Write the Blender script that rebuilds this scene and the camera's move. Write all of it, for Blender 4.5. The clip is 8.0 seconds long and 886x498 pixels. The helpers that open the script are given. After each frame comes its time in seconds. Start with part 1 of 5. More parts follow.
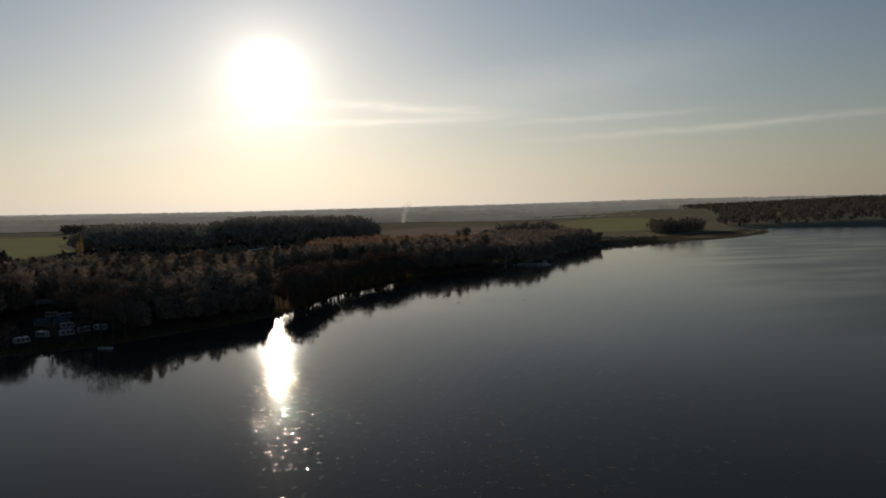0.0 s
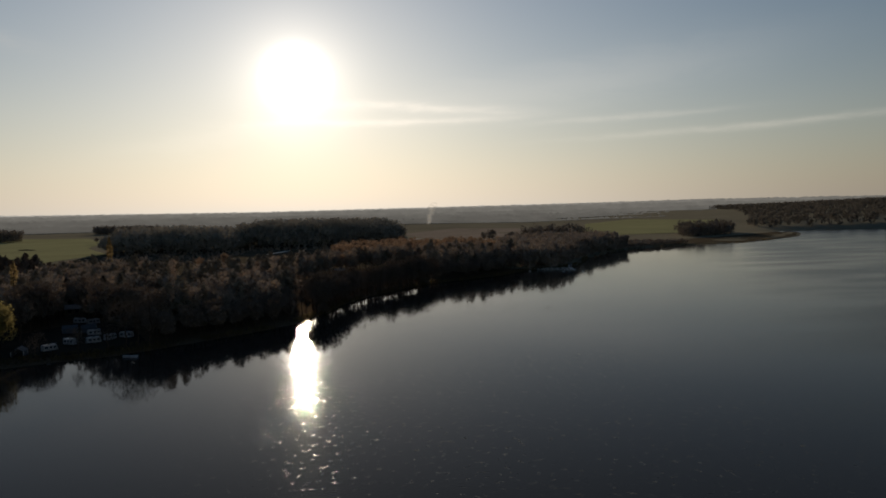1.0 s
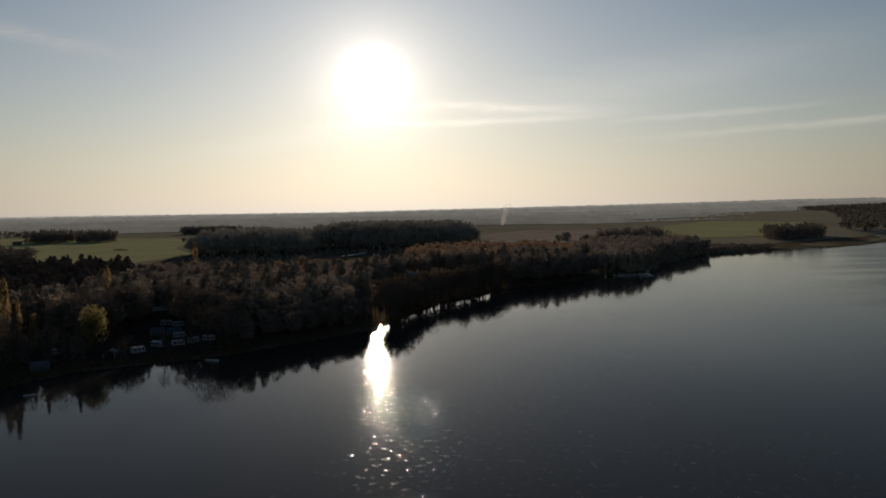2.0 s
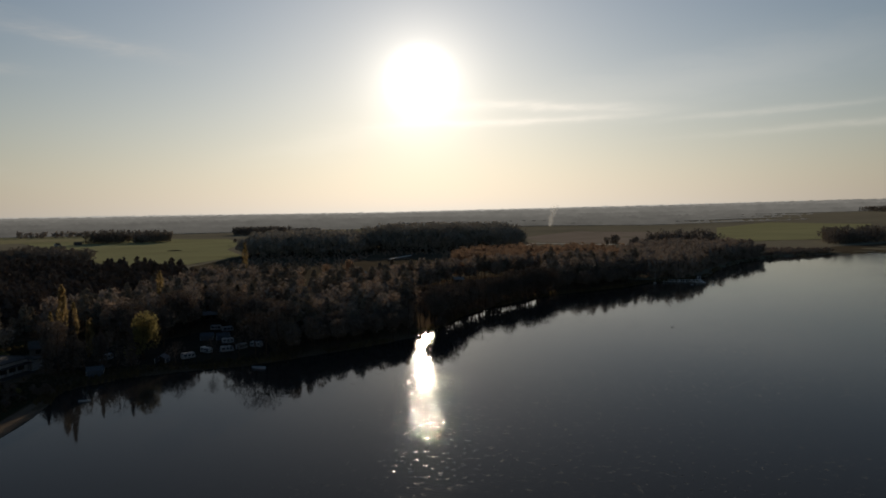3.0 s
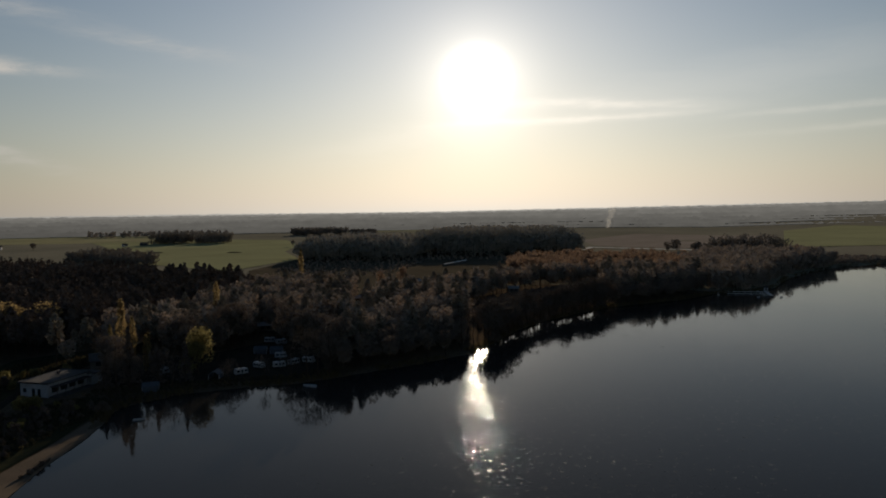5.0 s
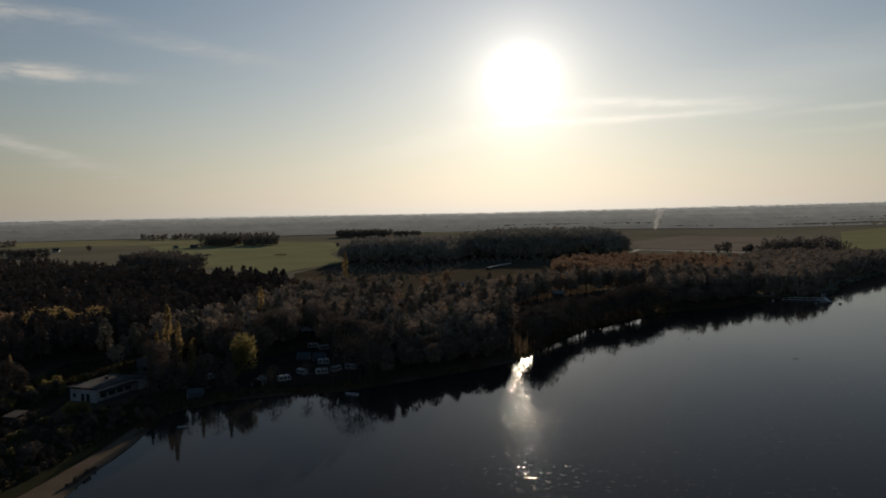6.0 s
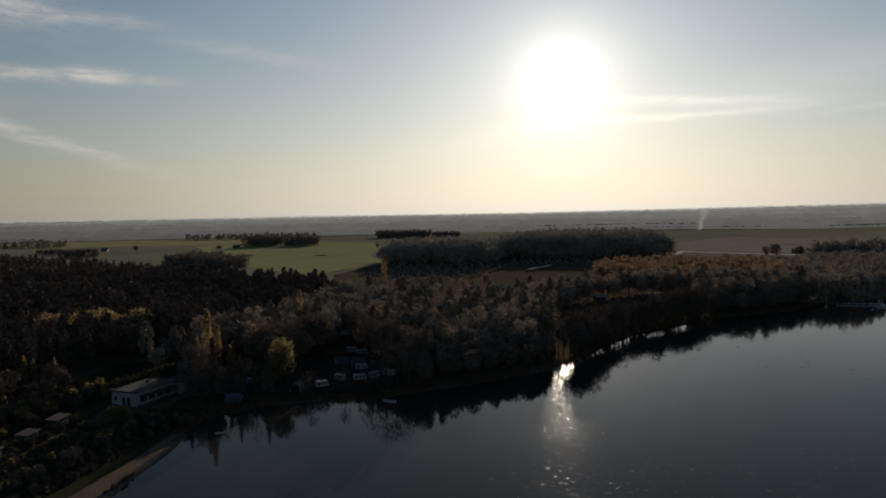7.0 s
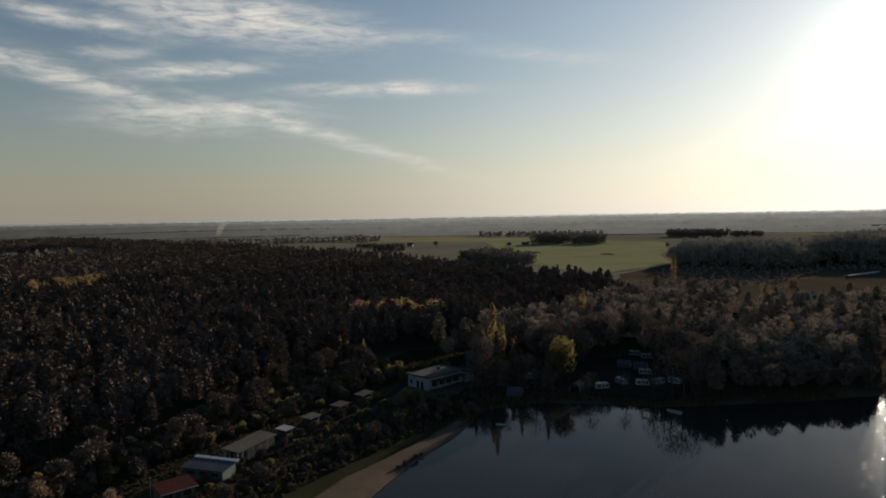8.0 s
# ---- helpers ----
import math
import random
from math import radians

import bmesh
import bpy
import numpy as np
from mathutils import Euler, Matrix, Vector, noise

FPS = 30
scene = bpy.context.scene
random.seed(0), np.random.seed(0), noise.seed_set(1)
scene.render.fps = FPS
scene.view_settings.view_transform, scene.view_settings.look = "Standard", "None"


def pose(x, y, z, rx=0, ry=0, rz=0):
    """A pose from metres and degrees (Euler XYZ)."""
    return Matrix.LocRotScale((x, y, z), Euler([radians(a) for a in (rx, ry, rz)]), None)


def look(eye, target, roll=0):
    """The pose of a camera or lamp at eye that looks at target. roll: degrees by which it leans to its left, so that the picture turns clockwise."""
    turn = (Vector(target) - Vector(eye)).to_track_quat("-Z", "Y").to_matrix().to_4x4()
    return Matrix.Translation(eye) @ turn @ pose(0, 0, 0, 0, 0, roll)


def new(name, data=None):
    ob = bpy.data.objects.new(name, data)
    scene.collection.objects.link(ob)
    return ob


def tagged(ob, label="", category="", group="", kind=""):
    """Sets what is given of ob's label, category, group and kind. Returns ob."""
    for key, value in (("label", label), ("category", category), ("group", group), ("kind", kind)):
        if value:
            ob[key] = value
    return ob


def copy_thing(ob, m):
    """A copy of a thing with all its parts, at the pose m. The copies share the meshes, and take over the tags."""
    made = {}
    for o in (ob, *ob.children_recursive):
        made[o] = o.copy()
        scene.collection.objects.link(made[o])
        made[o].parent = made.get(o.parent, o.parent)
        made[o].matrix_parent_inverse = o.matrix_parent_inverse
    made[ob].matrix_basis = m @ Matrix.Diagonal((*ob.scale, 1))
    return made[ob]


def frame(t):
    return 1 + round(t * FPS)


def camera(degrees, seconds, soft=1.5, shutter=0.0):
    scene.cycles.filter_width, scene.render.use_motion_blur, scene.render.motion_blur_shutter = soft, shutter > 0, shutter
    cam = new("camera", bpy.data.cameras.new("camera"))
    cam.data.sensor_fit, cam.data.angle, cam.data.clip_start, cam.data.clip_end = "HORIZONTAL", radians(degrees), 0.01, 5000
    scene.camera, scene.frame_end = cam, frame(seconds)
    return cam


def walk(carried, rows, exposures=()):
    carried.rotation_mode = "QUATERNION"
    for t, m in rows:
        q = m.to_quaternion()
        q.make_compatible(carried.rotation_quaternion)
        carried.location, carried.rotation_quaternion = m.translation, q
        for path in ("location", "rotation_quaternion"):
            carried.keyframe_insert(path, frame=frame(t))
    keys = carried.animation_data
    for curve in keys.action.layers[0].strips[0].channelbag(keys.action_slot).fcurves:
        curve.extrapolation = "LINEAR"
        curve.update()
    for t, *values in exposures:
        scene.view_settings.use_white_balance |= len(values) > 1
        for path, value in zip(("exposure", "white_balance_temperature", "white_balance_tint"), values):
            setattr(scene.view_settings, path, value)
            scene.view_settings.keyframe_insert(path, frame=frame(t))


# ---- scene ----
cam = camera(64.7, 8.0, soft=1.8)
# seconds, x, y, z, turn to the left, tilt, lean
PATH = [
    (0, -3.30, -15.63, 35.80, -13.64, -3.31, -0.99),
    (0.5, -2.35, -15.19, 37.07, -12.20, -3.29, -1.00),
    (1, -1.66, -14.84, 38.47, -11.49, -3.28, -1.00),
    (1.5, -1.41, -14.43, 39.83, -8.23, -3.22, -0.96),
    (3, -0.31, -12.60, 43.82, -1.60, -3.15, -0.90),
    (3.5, 0.12, -11.76, 45.36, 0.48, -3.11, -0.86),
    (4, 0.59, -10.53, 46.75, 1.20, -3.15, -0.81),
    (5.5, 0.33, -5.74, 49.98, 4.83, -3.17, -0.87),
    (6, 0.49, -3.98, 50.67, 6.57, -3.05, -0.97),
    (6.5, 0.42, -1.86, 51.60, 6.59, -3.09, -0.95),
    (7, 0.02, 0.00, 51.97, 9.80, -3.01, -0.97),
    (7.5, 0.22, 1.56, 51.97, 21.01, -2.89, -1.04),
    (8, 0.30, 3.02, 52.01, 33.05, -2.77, -1.02),
]
walk(cam, [(t, pose(x, y, z, 0, 0, yaw) @ pose(0, 0, 0, 90 + tilt, 0, 0) @ pose(0, 0, 0, 0, 0, lean)) for t, x, y, z, yaw, tilt, lean in PATH],
     exposures=[(0.0, 0.17, 6800, 13), (3.5, 0.16, 6700, 12.5), (6.5, 0.16, 6600, 11.5), (7.0, 0.22, 6550, 11), (7.5, 0.37, 6500, 10), (8.0, 0.56, 6500, 10)])

# ---- sky, sun, exposure ----
SUN_UP = radians(10.4)
SUN_DIR = Vector((0, math.cos(SUN_UP), math.sin(SUN_UP)))


def link_maker(tree):
    """Two short calls for a node tree: add a node, and join two sockets."""
    def add(kind, operation="", data_type="", blend_type="", interpolation_type=""):
        n = tree.nodes.new(kind)
        if operation:
            n.operation = operation
        if data_type:
            n.data_type = data_type
        if blend_type:
            n.blend_type = blend_type
        if interpolation_type:
            n.interpolation_type = interpolation_type
        return n
    return add, tree.links.new


def build_world():
    world = bpy.data.worlds.new("sky")
    scene.world = world
    world.use_nodes = True
    tree = world.node_tree
    tree.nodes.clear()
    add, join = link_maker(tree)
    out = add("ShaderNodeOutputWorld")
    back = add("ShaderNodeBackground")
    back.inputs["Strength"].default_value = 1.0
    sky = add("ShaderNodeTexSky")
    sky.sky_type, sky.sun_disc, sky.sun_elevation, sky.sun_rotation = "NISHITA", False, SUN_UP, 0.0
    sky.altitude, sky.air_density, sky.dust_density, sky.ozone_density = 60, 1.0, 0.15, 2.0
    coord = add("ShaderNodeTexCoord")
    dim = add("ShaderNodeMix", data_type="RGBA", blend_type="MULTIPLY")
    dim.inputs["Factor"].default_value = 1.0
    dim.inputs[7].default_value = (0.05, 0.05, 0.05, 1)
    pale = add("ShaderNodeHueSaturation")
    pale.inputs["Saturation"].default_value = 1.15
    join(sky.outputs[0], pale.inputs["Color"])
    join(pale.outputs[0], dim.inputs[6])
    sky_colour = dim.outputs[2]

    split = add("ShaderNodeSeparateXYZ")
    join(coord.outputs["Generated"], split.inputs[0])
    lift = add("ShaderNodeMath", operation="MAXIMUM")
    lift.inputs[1].default_value = 0.0
    join(split.outputs[2], lift.inputs[0])

    def calc(operation, a, b=None, c=None):
        """A sum of sockets and numbers."""
        n = add("ShaderNodeMath", operation=operation)
        for socket, value in zip(n.inputs, (a, b, c)):
            if isinstance(value, (int, float)):
                socket.default_value = value
            elif value is not None:
                join(value, socket)
        return n.outputs[0]

    # degrees to the left of the sun, and above the horizon
    turned = calc("MULTIPLY", calc("ARCTAN2", calc("MULTIPLY", split.outputs[0], -1.0), split.outputs[1]), math.degrees(1))
    raised = calc("MULTIPLY", calc("ARCSINE", split.outputs[2]), math.degrees(1))
    fleece_at = add("ShaderNodeCombineXYZ")
    join(calc("MULTIPLY", turned, 0.16), fleece_at.inputs[0])
    join(calc("MULTIPLY", raised, 0.75), fleece_at.inputs[1])
    fleece, shred = add("ShaderNodeTexNoise"), add("ShaderNodeTexNoise")
    for n, scale in ((fleece, 1.1), (shred, 2.6)):
        n.inputs["Scale"].default_value, n.inputs["Detail"].default_value, n.inputs["Roughness"].default_value = scale, 7, 0.6
        n.inputs["Distortion"].default_value = 0.5
        join(fleece_at.outputs[0], n.inputs["Vector"])
    wavy = calc("MULTIPLY_ADD", fleece.outputs[0], 2.6, -1.3)
    ragged = add("ShaderNodeMapRange")
    ragged.inputs[1].default_value, ragged.inputs[2].default_value = 0.34, 0.62
    ragged.inputs[3].default_value, ragged.inputs[4].default_value = 0.3, 1.0
    join(shred.outputs[0], ragged.inputs[0])

    def streaks(rows):
        """Drawn-out clouds: degrees left of the sun, height, half length, half thickness, slope, strength."""
        total = 0.0
        for left, height, long, thick, slope, strength in rows:
            along = calc("SUBTRACT", turned, left)
            across = calc("SUBTRACT", calc("SUBTRACT", calc("MULTIPLY_ADD", wavy, min(0.9, thick * 1.1), raised), height), calc("MULTIPLY", along, slope))
            u = calc("POWER", calc("ABSOLUTE", calc("DIVIDE", along, long)), 2.6)
            w = calc("POWER", calc("ABSOLUTE", calc("DIVIDE", across, thick)), 2.0)
            one = calc("EXPONENT", calc("MULTIPLY", calc("ADD", u, w), -1.0))
            total = calc("MULTIPLY_ADD", one, strength, total)
        return calc("MINIMUM", total, 1.0)

    high_cloud = calc("MULTIPLY", ragged.outputs[0], streaks((
        (60.2, 14.2, 4.8, 0.5, 0.1, 0.8), (48.5, 15.2, 9.0, 1.6, 0.08, 1.1), (36.0, 14.1, 5.0, 0.45, 0.0, 0.35), (57.4, 12.2, 3.0, 0.5, -0.1, 0.5),
        (52.0, 11.3, 5.2, 0.5, -0.08, 0.85), (60.6, 10.2, 5.5, 0.75, 0.235, 0.8), (51.5, 8.0, 7.5, 1.1, -0.02, 0.8), (41.5, 6.3, 9.0, 0.5, 0.3, 0.65),
        (38.0, 10.1, 7.0, 0.42, 0.0, 0.75), (35.8, 10.5, 1.8, 0.45, 0.0, 0.4), (25.0, 12.5, 6.0, 0.55, 0.13, 0.3), (72.0, 12.5, 7.0, 1.0, 0.1, 0.7), (66.0, 19.0, 12.0, 1.5, 0.05, 0.6))))
    sun_streaks = calc("MULTIPLY", calc("MULTIPLY_ADD", ragged.outputs[0], 0.6, 0.4), streaks(((-9.0, 8.2, 8.0, 0.32, 0.05, 0.36), (-7.0, 7.05, 9.5, 0.28, -0.015, 0.42), (-26.0, 6.9, 7.0, 0.24, -0.03, 0.14), (-35.0, 5.8, 12.0, 0.24, -0.035, 0.14))))
    sun_streaks = calc("ADD", sun_streaks, streaks(((-19.0, 9.2, 16.0, 1.7, -0.13, 0.09), (4.0, 6.3, 9.0, 0.9, -0.2, 0.1))))
    clouds = add("ShaderNodeMix", data_type="RGBA")
    clouds.inputs[7].default_value = (0.47, 0.45, 0.41, 1)
    join(high_cloud, clouds.inputs["Factor"])
    wisps = add("ShaderNodeMix", data_type="RGBA")
    wisps.inputs[7].default_value = (0.9, 0.84, 0.73, 1)
    join(sun_streaks, wisps.inputs["Factor"])

    # the bright air round the sun
    near = add("ShaderNodeVectorMath", operation="DOT_PRODUCT")
    near.inputs[1].default_value = SUN_DIR
    join(coord.outputs["Generated"], near.inputs[0])
    keep = add("ShaderNodeMath", operation="MAXIMUM")
    keep.inputs[1].default_value = 0.0
    join(near.outputs["Value"], keep.inputs[0])
    # milky haze low over the land, strongest on the sun's side
    fall = add("ShaderNodeMath", operation="MULTIPLY")
    fall.inputs[1].default_value = -6.8
    join(lift.outputs[0], fall.inputs[0])
    veil = add("ShaderNodeMath", operation="EXPONENT")
    join(fall.outputs[0], veil.inputs[0])
    ahead = add("ShaderNodeMath", operation="POWER")
    ahead.inputs[1].default_value = 6.0
    join(keep.outputs[0], ahead.inputs[0])
    level = add("ShaderNodeMath", operation="MULTIPLY_ADD")
    level.inputs[1].default_value, level.inputs[2].default_value = 0.5, 0.2
    join(ahead.outputs[0], level.inputs[0])
    cream = add("ShaderNodeVectorMath", operation="SCALE")
    cream.inputs[0].default_value = (1.0, 0.91, 0.76)
    join(level.outputs[0], cream.inputs["Scale"])
    haze = add("ShaderNodeMix", data_type="RGBA")
    join(veil.outputs[0], haze.inputs["Factor"])
    join(sky_colour, haze.inputs[6])
    join(cream.outputs[0], haze.inputs[7])
    join(haze.outputs[2], clouds.inputs[6])
    join(clouds.outputs[2], wisps.inputs[6])
    total = wisps.outputs[2]
    for power, colour in ((3600, (9.0, 8.6, 7.8, 1)), (420, (0.4, 0.372, 0.315, 1)), (60, (0.16, 0.15, 0.13, 1)), (7, (0.1, 0.1, 0.1, 1))):
        curve = add("ShaderNodeMath", operation="POWER")
        curve.inputs[1].default_value = power
        join(keep.outputs[0], curve.inputs[0])
        glow = add("ShaderNodeMix", data_type="RGBA", blend_type="ADD")
        glow.inputs[7].default_value = colour
        join(curve.outputs[0], glow.inputs["Factor"])
        join(total, glow.inputs[6])
        total = glow.outputs[2]
    join(total, back.inputs["Color"])
    join(back.outputs[0], out.inputs[0])


build_world()
sun_lamp = bpy.data.lights.new("sun", "SUN")
sun_lamp.energy, sun_lamp.angle, sun_lamp.color = 4.0, radians(0.6), (1.0, 0.86, 0.66)
sun = new("sun", sun_lamp)
sun.matrix_world = look(SUN_DIR * 100, (0, 0, 0))

# ---- materials ----


def surface(name, colour, dark=None, rough=0.8, grain=1.0, patch=0.05, bump=0.2, metal=0.0, gloss=0.1):
    """A plain surface in two colours, mixed by patches and grain. grain and patch are features per metre."""
    m = bpy.data.materials.new(name)
    m.use_nodes = True
    tree = m.node_tree
    add, join = link_maker(tree)
    shader = tree.nodes["Principled BSDF"]
    shader.inputs["Roughness"].default_value, shader.inputs["Metallic"].default_value = rough, metal
    shader.inputs["Specular IOR Level"].default_value = gloss
    where = add("ShaderNodeNewGeometry")
    big, small = add("ShaderNodeTexNoise"), add("ShaderNodeTexNoise")
    big.inputs["Scale"].default_value, small.inputs["Scale"].default_value = patch, grain
    big.inputs["Detail"].default_value = small.inputs["Detail"].default_value = 4
    both = add("ShaderNodeMath", operation="MULTIPLY_ADD")
    both.inputs[1].default_value = 0.5
    half = add("ShaderNodeMath", operation="MULTIPLY")
    half.inputs[1].default_value = 0.5
    for n in (big, small):
        join(where.outputs["Position"], n.inputs["Vector"])
    join(small.outputs[0], half.inputs[0])
    join(big.outputs[0], both.inputs[0])
    join(half.outputs[0], both.inputs[2])
    spread = add("ShaderNodeMapRange")
    spread.inputs[1].default_value, spread.inputs[2].default_value = 0.36, 0.64
    join(both.outputs[0], spread.inputs[0])
    mix = add("ShaderNodeMix", data_type="RGBA")
    mix.inputs[6].default_value = (*(dark or [c * 0.6 for c in colour]), 1)
    mix.inputs[7].default_value = (*colour, 1)
    join(spread.outputs[0], mix.inputs["Factor"])
    join(mix.outputs[2], shader.inputs["Base Color"])
    if bump:
        b = add("ShaderNodeBump")
        b.inputs["Strength"].default_value, b.inputs["Distance"].default_value = bump, 0.1
        join(small.outputs[0], b.inputs["Height"])
        join(b.outputs[0], shader.inputs["Normal"])
    return m


def foliage(name, colour, other, through_light=0.35, stand=0.03):
    """Leaves or needles: two tones by tree and by leaf, and light that comes through them."""
    m = bpy.data.materials.new(name)
    m.use_nodes = True
    tree = m.node_tree
    tree.nodes.clear()
    add, join = link_maker(tree)
    out = add("ShaderNodeOutputMaterial")
    where = add("ShaderNodeNewGeometry")
    info = add("ShaderNodeObjectInfo")
    patch = add("ShaderNodeTexNoise")
    patch.inputs["Scale"].default_value, patch.inputs["Detail"].default_value = stand, 3
    join(where.outputs["Position"], patch.inputs["Vector"])
    spread = add("ShaderNodeMapRange")
    spread.inputs[1].default_value, spread.inputs[2].default_value = 0.3, 0.7
    join(patch.outputs[0], spread.inputs[0])
    one = add("ShaderNodeMath", operation="MULTIPLY_ADD")
    one.inputs[1].default_value = 0.5
    join(info.outputs["Random"], one.inputs[0])
    two = add("ShaderNodeMath", operation="MULTIPLY")
    two.inputs[1].default_value = 0.6
    join(spread.outputs[0], two.inputs[0])
    join(two.outputs[0], one.inputs[2])
    leafy = add("ShaderNodeMath", operation="MULTIPLY_ADD")
    leafy.inputs[1].default_value = 0.28
    join(where.outputs["Random Per Island"], leafy.inputs[0])
    join(one.outputs[0], leafy.inputs[2])
    cut = add("ShaderNodeMath", operation="SUBTRACT")
    cut.inputs[1].default_value = 0.25
    join(leafy.outputs[0], cut.inputs[0])
    cut.use_clamp = True
    mix = add("ShaderNodeMix", data_type="RGBA")
    mix.inputs[6].default_value, mix.inputs[7].default_value = (*colour, 1), (*other, 1)
    join(cut.outputs[0], mix.inputs["Factor"])
    face, back = add("ShaderNodeBsdfDiffuse"), add("ShaderNodeBsdfTranslucent")
    join(mix.outputs[2], face.inputs[0])
    join(mix.outputs[2], back.inputs[0])
    blend = add("ShaderNodeMixShader")
    blend.inputs[0].default_value = through_light
    join(face.outputs[0], blend.inputs[1])
    join(back.outputs[0], blend.inputs[2])
    join(blend.outputs[0], out.inputs[0])
    return m


def water_surface():
    m = bpy.data.materials.new("lake_water")
    m.use_nodes = True
    tree = m.node_tree
    add, join = link_maker(tree)
    shader = tree.nodes["Principled BSDF"]
    shader.inputs["Base Color"].default_value = (0.02, 0.019, 0.018, 1)
    shader.inputs["Roughness"].default_value = 0.05
    shader.inputs["IOR"].default_value = 1.148
    where = add("ShaderNodeNewGeometry")
    # calm water with a faint swell; patches of short, steeper ripples, drawn out across the wind
    fine, mid, gust, streak = (add("ShaderNodeTexNoise") for _ in range(4))
    stretch = add("ShaderNodeMapping")
    stretch.inputs["Scale"].default_value = (0.010, 0.035, 1)
    stretch.inputs["Rotation"].default_value = (0, 0, radians(-20))
    join(where.outputs["Position"], stretch.inputs[0])
    join(stretch.outputs[0], streak.inputs["Vector"])
    streak.inputs["Scale"].default_value, streak.inputs["Detail"].default_value = 1.0, 3
    for n, scale, detail in ((fine, 2.7, 1), (mid, 0.3, 2), (gust, 0.75, 2)):
        n.inputs["Scale"].default_value, n.inputs["Detail"].default_value = scale, detail
        join(where.outputs["Position"], n.inputs["Vector"])
    patch = add("ShaderNodeMapRange", interpolation_type="SMOOTHSTEP")
    patch.inputs[1].default_value, patch.inputs[2].default_value = 0.565, 0.77
    patch.inputs[3].default_value, patch.inputs[4].default_value = 0.04, 1.0
    join(gust.outputs[0], patch.inputs[0])
    wide = add("ShaderNodeMapRange")
    wide.inputs[1].default_value, wide.inputs[2].default_value = 0.35, 0.65
    wide.inputs[3].default_value, wide.inputs[4].default_value = 0.3, 1.0
    join(streak.outputs[0], wide.inputs[0])
    power = add("ShaderNodeMath", operation="MULTIPLY")
    join(patch.outputs[0], power.inputs[0])
    # the open, wind-ruffled end of the lake
    apart = add("ShaderNodeSeparateXYZ")
    join(where.outputs["Position"], apart.inputs[0])
    open_water = add("ShaderNodeMapRange")
    open_water.inputs[1].default_value, open_water.inputs[2].default_value = 200, 620
    open_water.inputs[3].default_value, open_water.inputs[4].default_value = 0.0, 1.6
    join(apart.outputs[0], open_water.inputs[0])
    windy = add("ShaderNodeMath", operation="ADD")
    join(wide.outputs[0], windy.inputs[0])
    join(open_water.outputs[0], windy.inputs[1])
    # a breeze roughens the open side in long streaks
    breeze = add("ShaderNodeMapRange", interpolation_type="SMOOTHSTEP")
    breeze.inputs[1].default_value, breeze.inputs[2].default_value = -20, 90
    exposed = add("ShaderNodeMath", operation="MULTIPLY_ADD")
    exposed.inputs[1].default_value = -0.62
    join(apart.outputs[1], exposed.inputs[0])
    join(apart.outputs[0], exposed.inputs[2])
    join(exposed.outputs[0], breeze.inputs[0])
    lanes = add("ShaderNodeMapRange", interpolation_type="SMOOTHSTEP")
    lanes.inputs[1].default_value, lanes.inputs[2].default_value = 0.36, 0.62
    lanes.inputs[3].default_value, lanes.inputs[4].default_value = 0.13, 0.2
    join(streak.outputs[0], lanes.inputs[0])
    ruffle = add("ShaderNodeMath", operation="MULTIPLY_ADD")
    ruffle.inputs[2].default_value = 0.05
    join(lanes.outputs[0], ruffle.inputs[0])
    join(breeze.outputs[0], ruffle.inputs[1])
    join(ruffle.outputs[0], shader.inputs["Roughness"])
    lee = add("ShaderNodeAttribute")
    lee.attribute_name = "open_water"
    sheltered = add("ShaderNodeMath", operation="MULTIPLY")
    join(windy.outputs[0], sheltered.inputs[0])
    join(lee.outputs["Fac"], sheltered.inputs[1])
    join(sheltered.outputs[0], power.inputs[1])
    first, second = add("ShaderNodeBump"), add("ShaderNodeBump")
    first.inputs["Distance"].default_value, second.inputs["Distance"].default_value = 0.2, 0.006
    join(mid.outputs[0], second.inputs["Height"])
    join(fine.outputs[0], first.inputs["Height"])
    join(power.outputs[0], first.inputs["Strength"])
    swell = add("ShaderNodeMath", operation="MULTIPLY")
    swell.inputs[1].default_value = 0.7
    join(lee.outputs["Fac"], swell.inputs[0])
    join(swell.outputs[0], second.inputs["Strength"])
    join(second.outputs[0], first.inputs["Normal"])
    join(first.outputs[0], shader.inputs["Normal"])
    return m


WATER = water_surface()
SOIL = surface("forest_floor", (0.115, 0.082, 0.054), (0.055, 0.042, 0.028), 0.95, 1.5, 0.03, gloss=0.0)
HEATH = surface("rough_fields", (0.21, 0.19, 0.14), (0.14, 0.128, 0.094), 0.95, 0.6, 0.006, gloss=0.0)
GRASS = surface("meadow_grass", (0.27, 0.265, 0.14), (0.2, 0.195, 0.105), 0.9, 2.0, 0.012, gloss=0.0)
STUBBLE = surface("stubble_field", (0.3, 0.27, 0.16), (0.2, 0.19, 0.1), 0.9, 2.0, 0.01, gloss=0.0)
SAND = surface("beach_sand", (0.13, 0.1, 0.074), (0.085, 0.066, 0.049), 0.95, 3.0, 0.15, gloss=0.0)
ROAD = surface("pale_road", (0.6, 0.57, 0.52), (0.45, 0.43, 0.39), 0.7, 2.0, 0.1, gloss=0.0)
BARK = surface("bark", (0.09, 0.06, 0.04), (0.035, 0.026, 0.02), 0.95, 6.0, 0.5, 0.6)
PINE = foliage("pine_needles", (0.098, 0.078, 0.065), (0.128, 0.1, 0.084), 0.03)
LEAF = foliage("autumn_leaves", (0.25, 0.192, 0.148), (0.355, 0.27, 0.205), 0.12, 0.05)
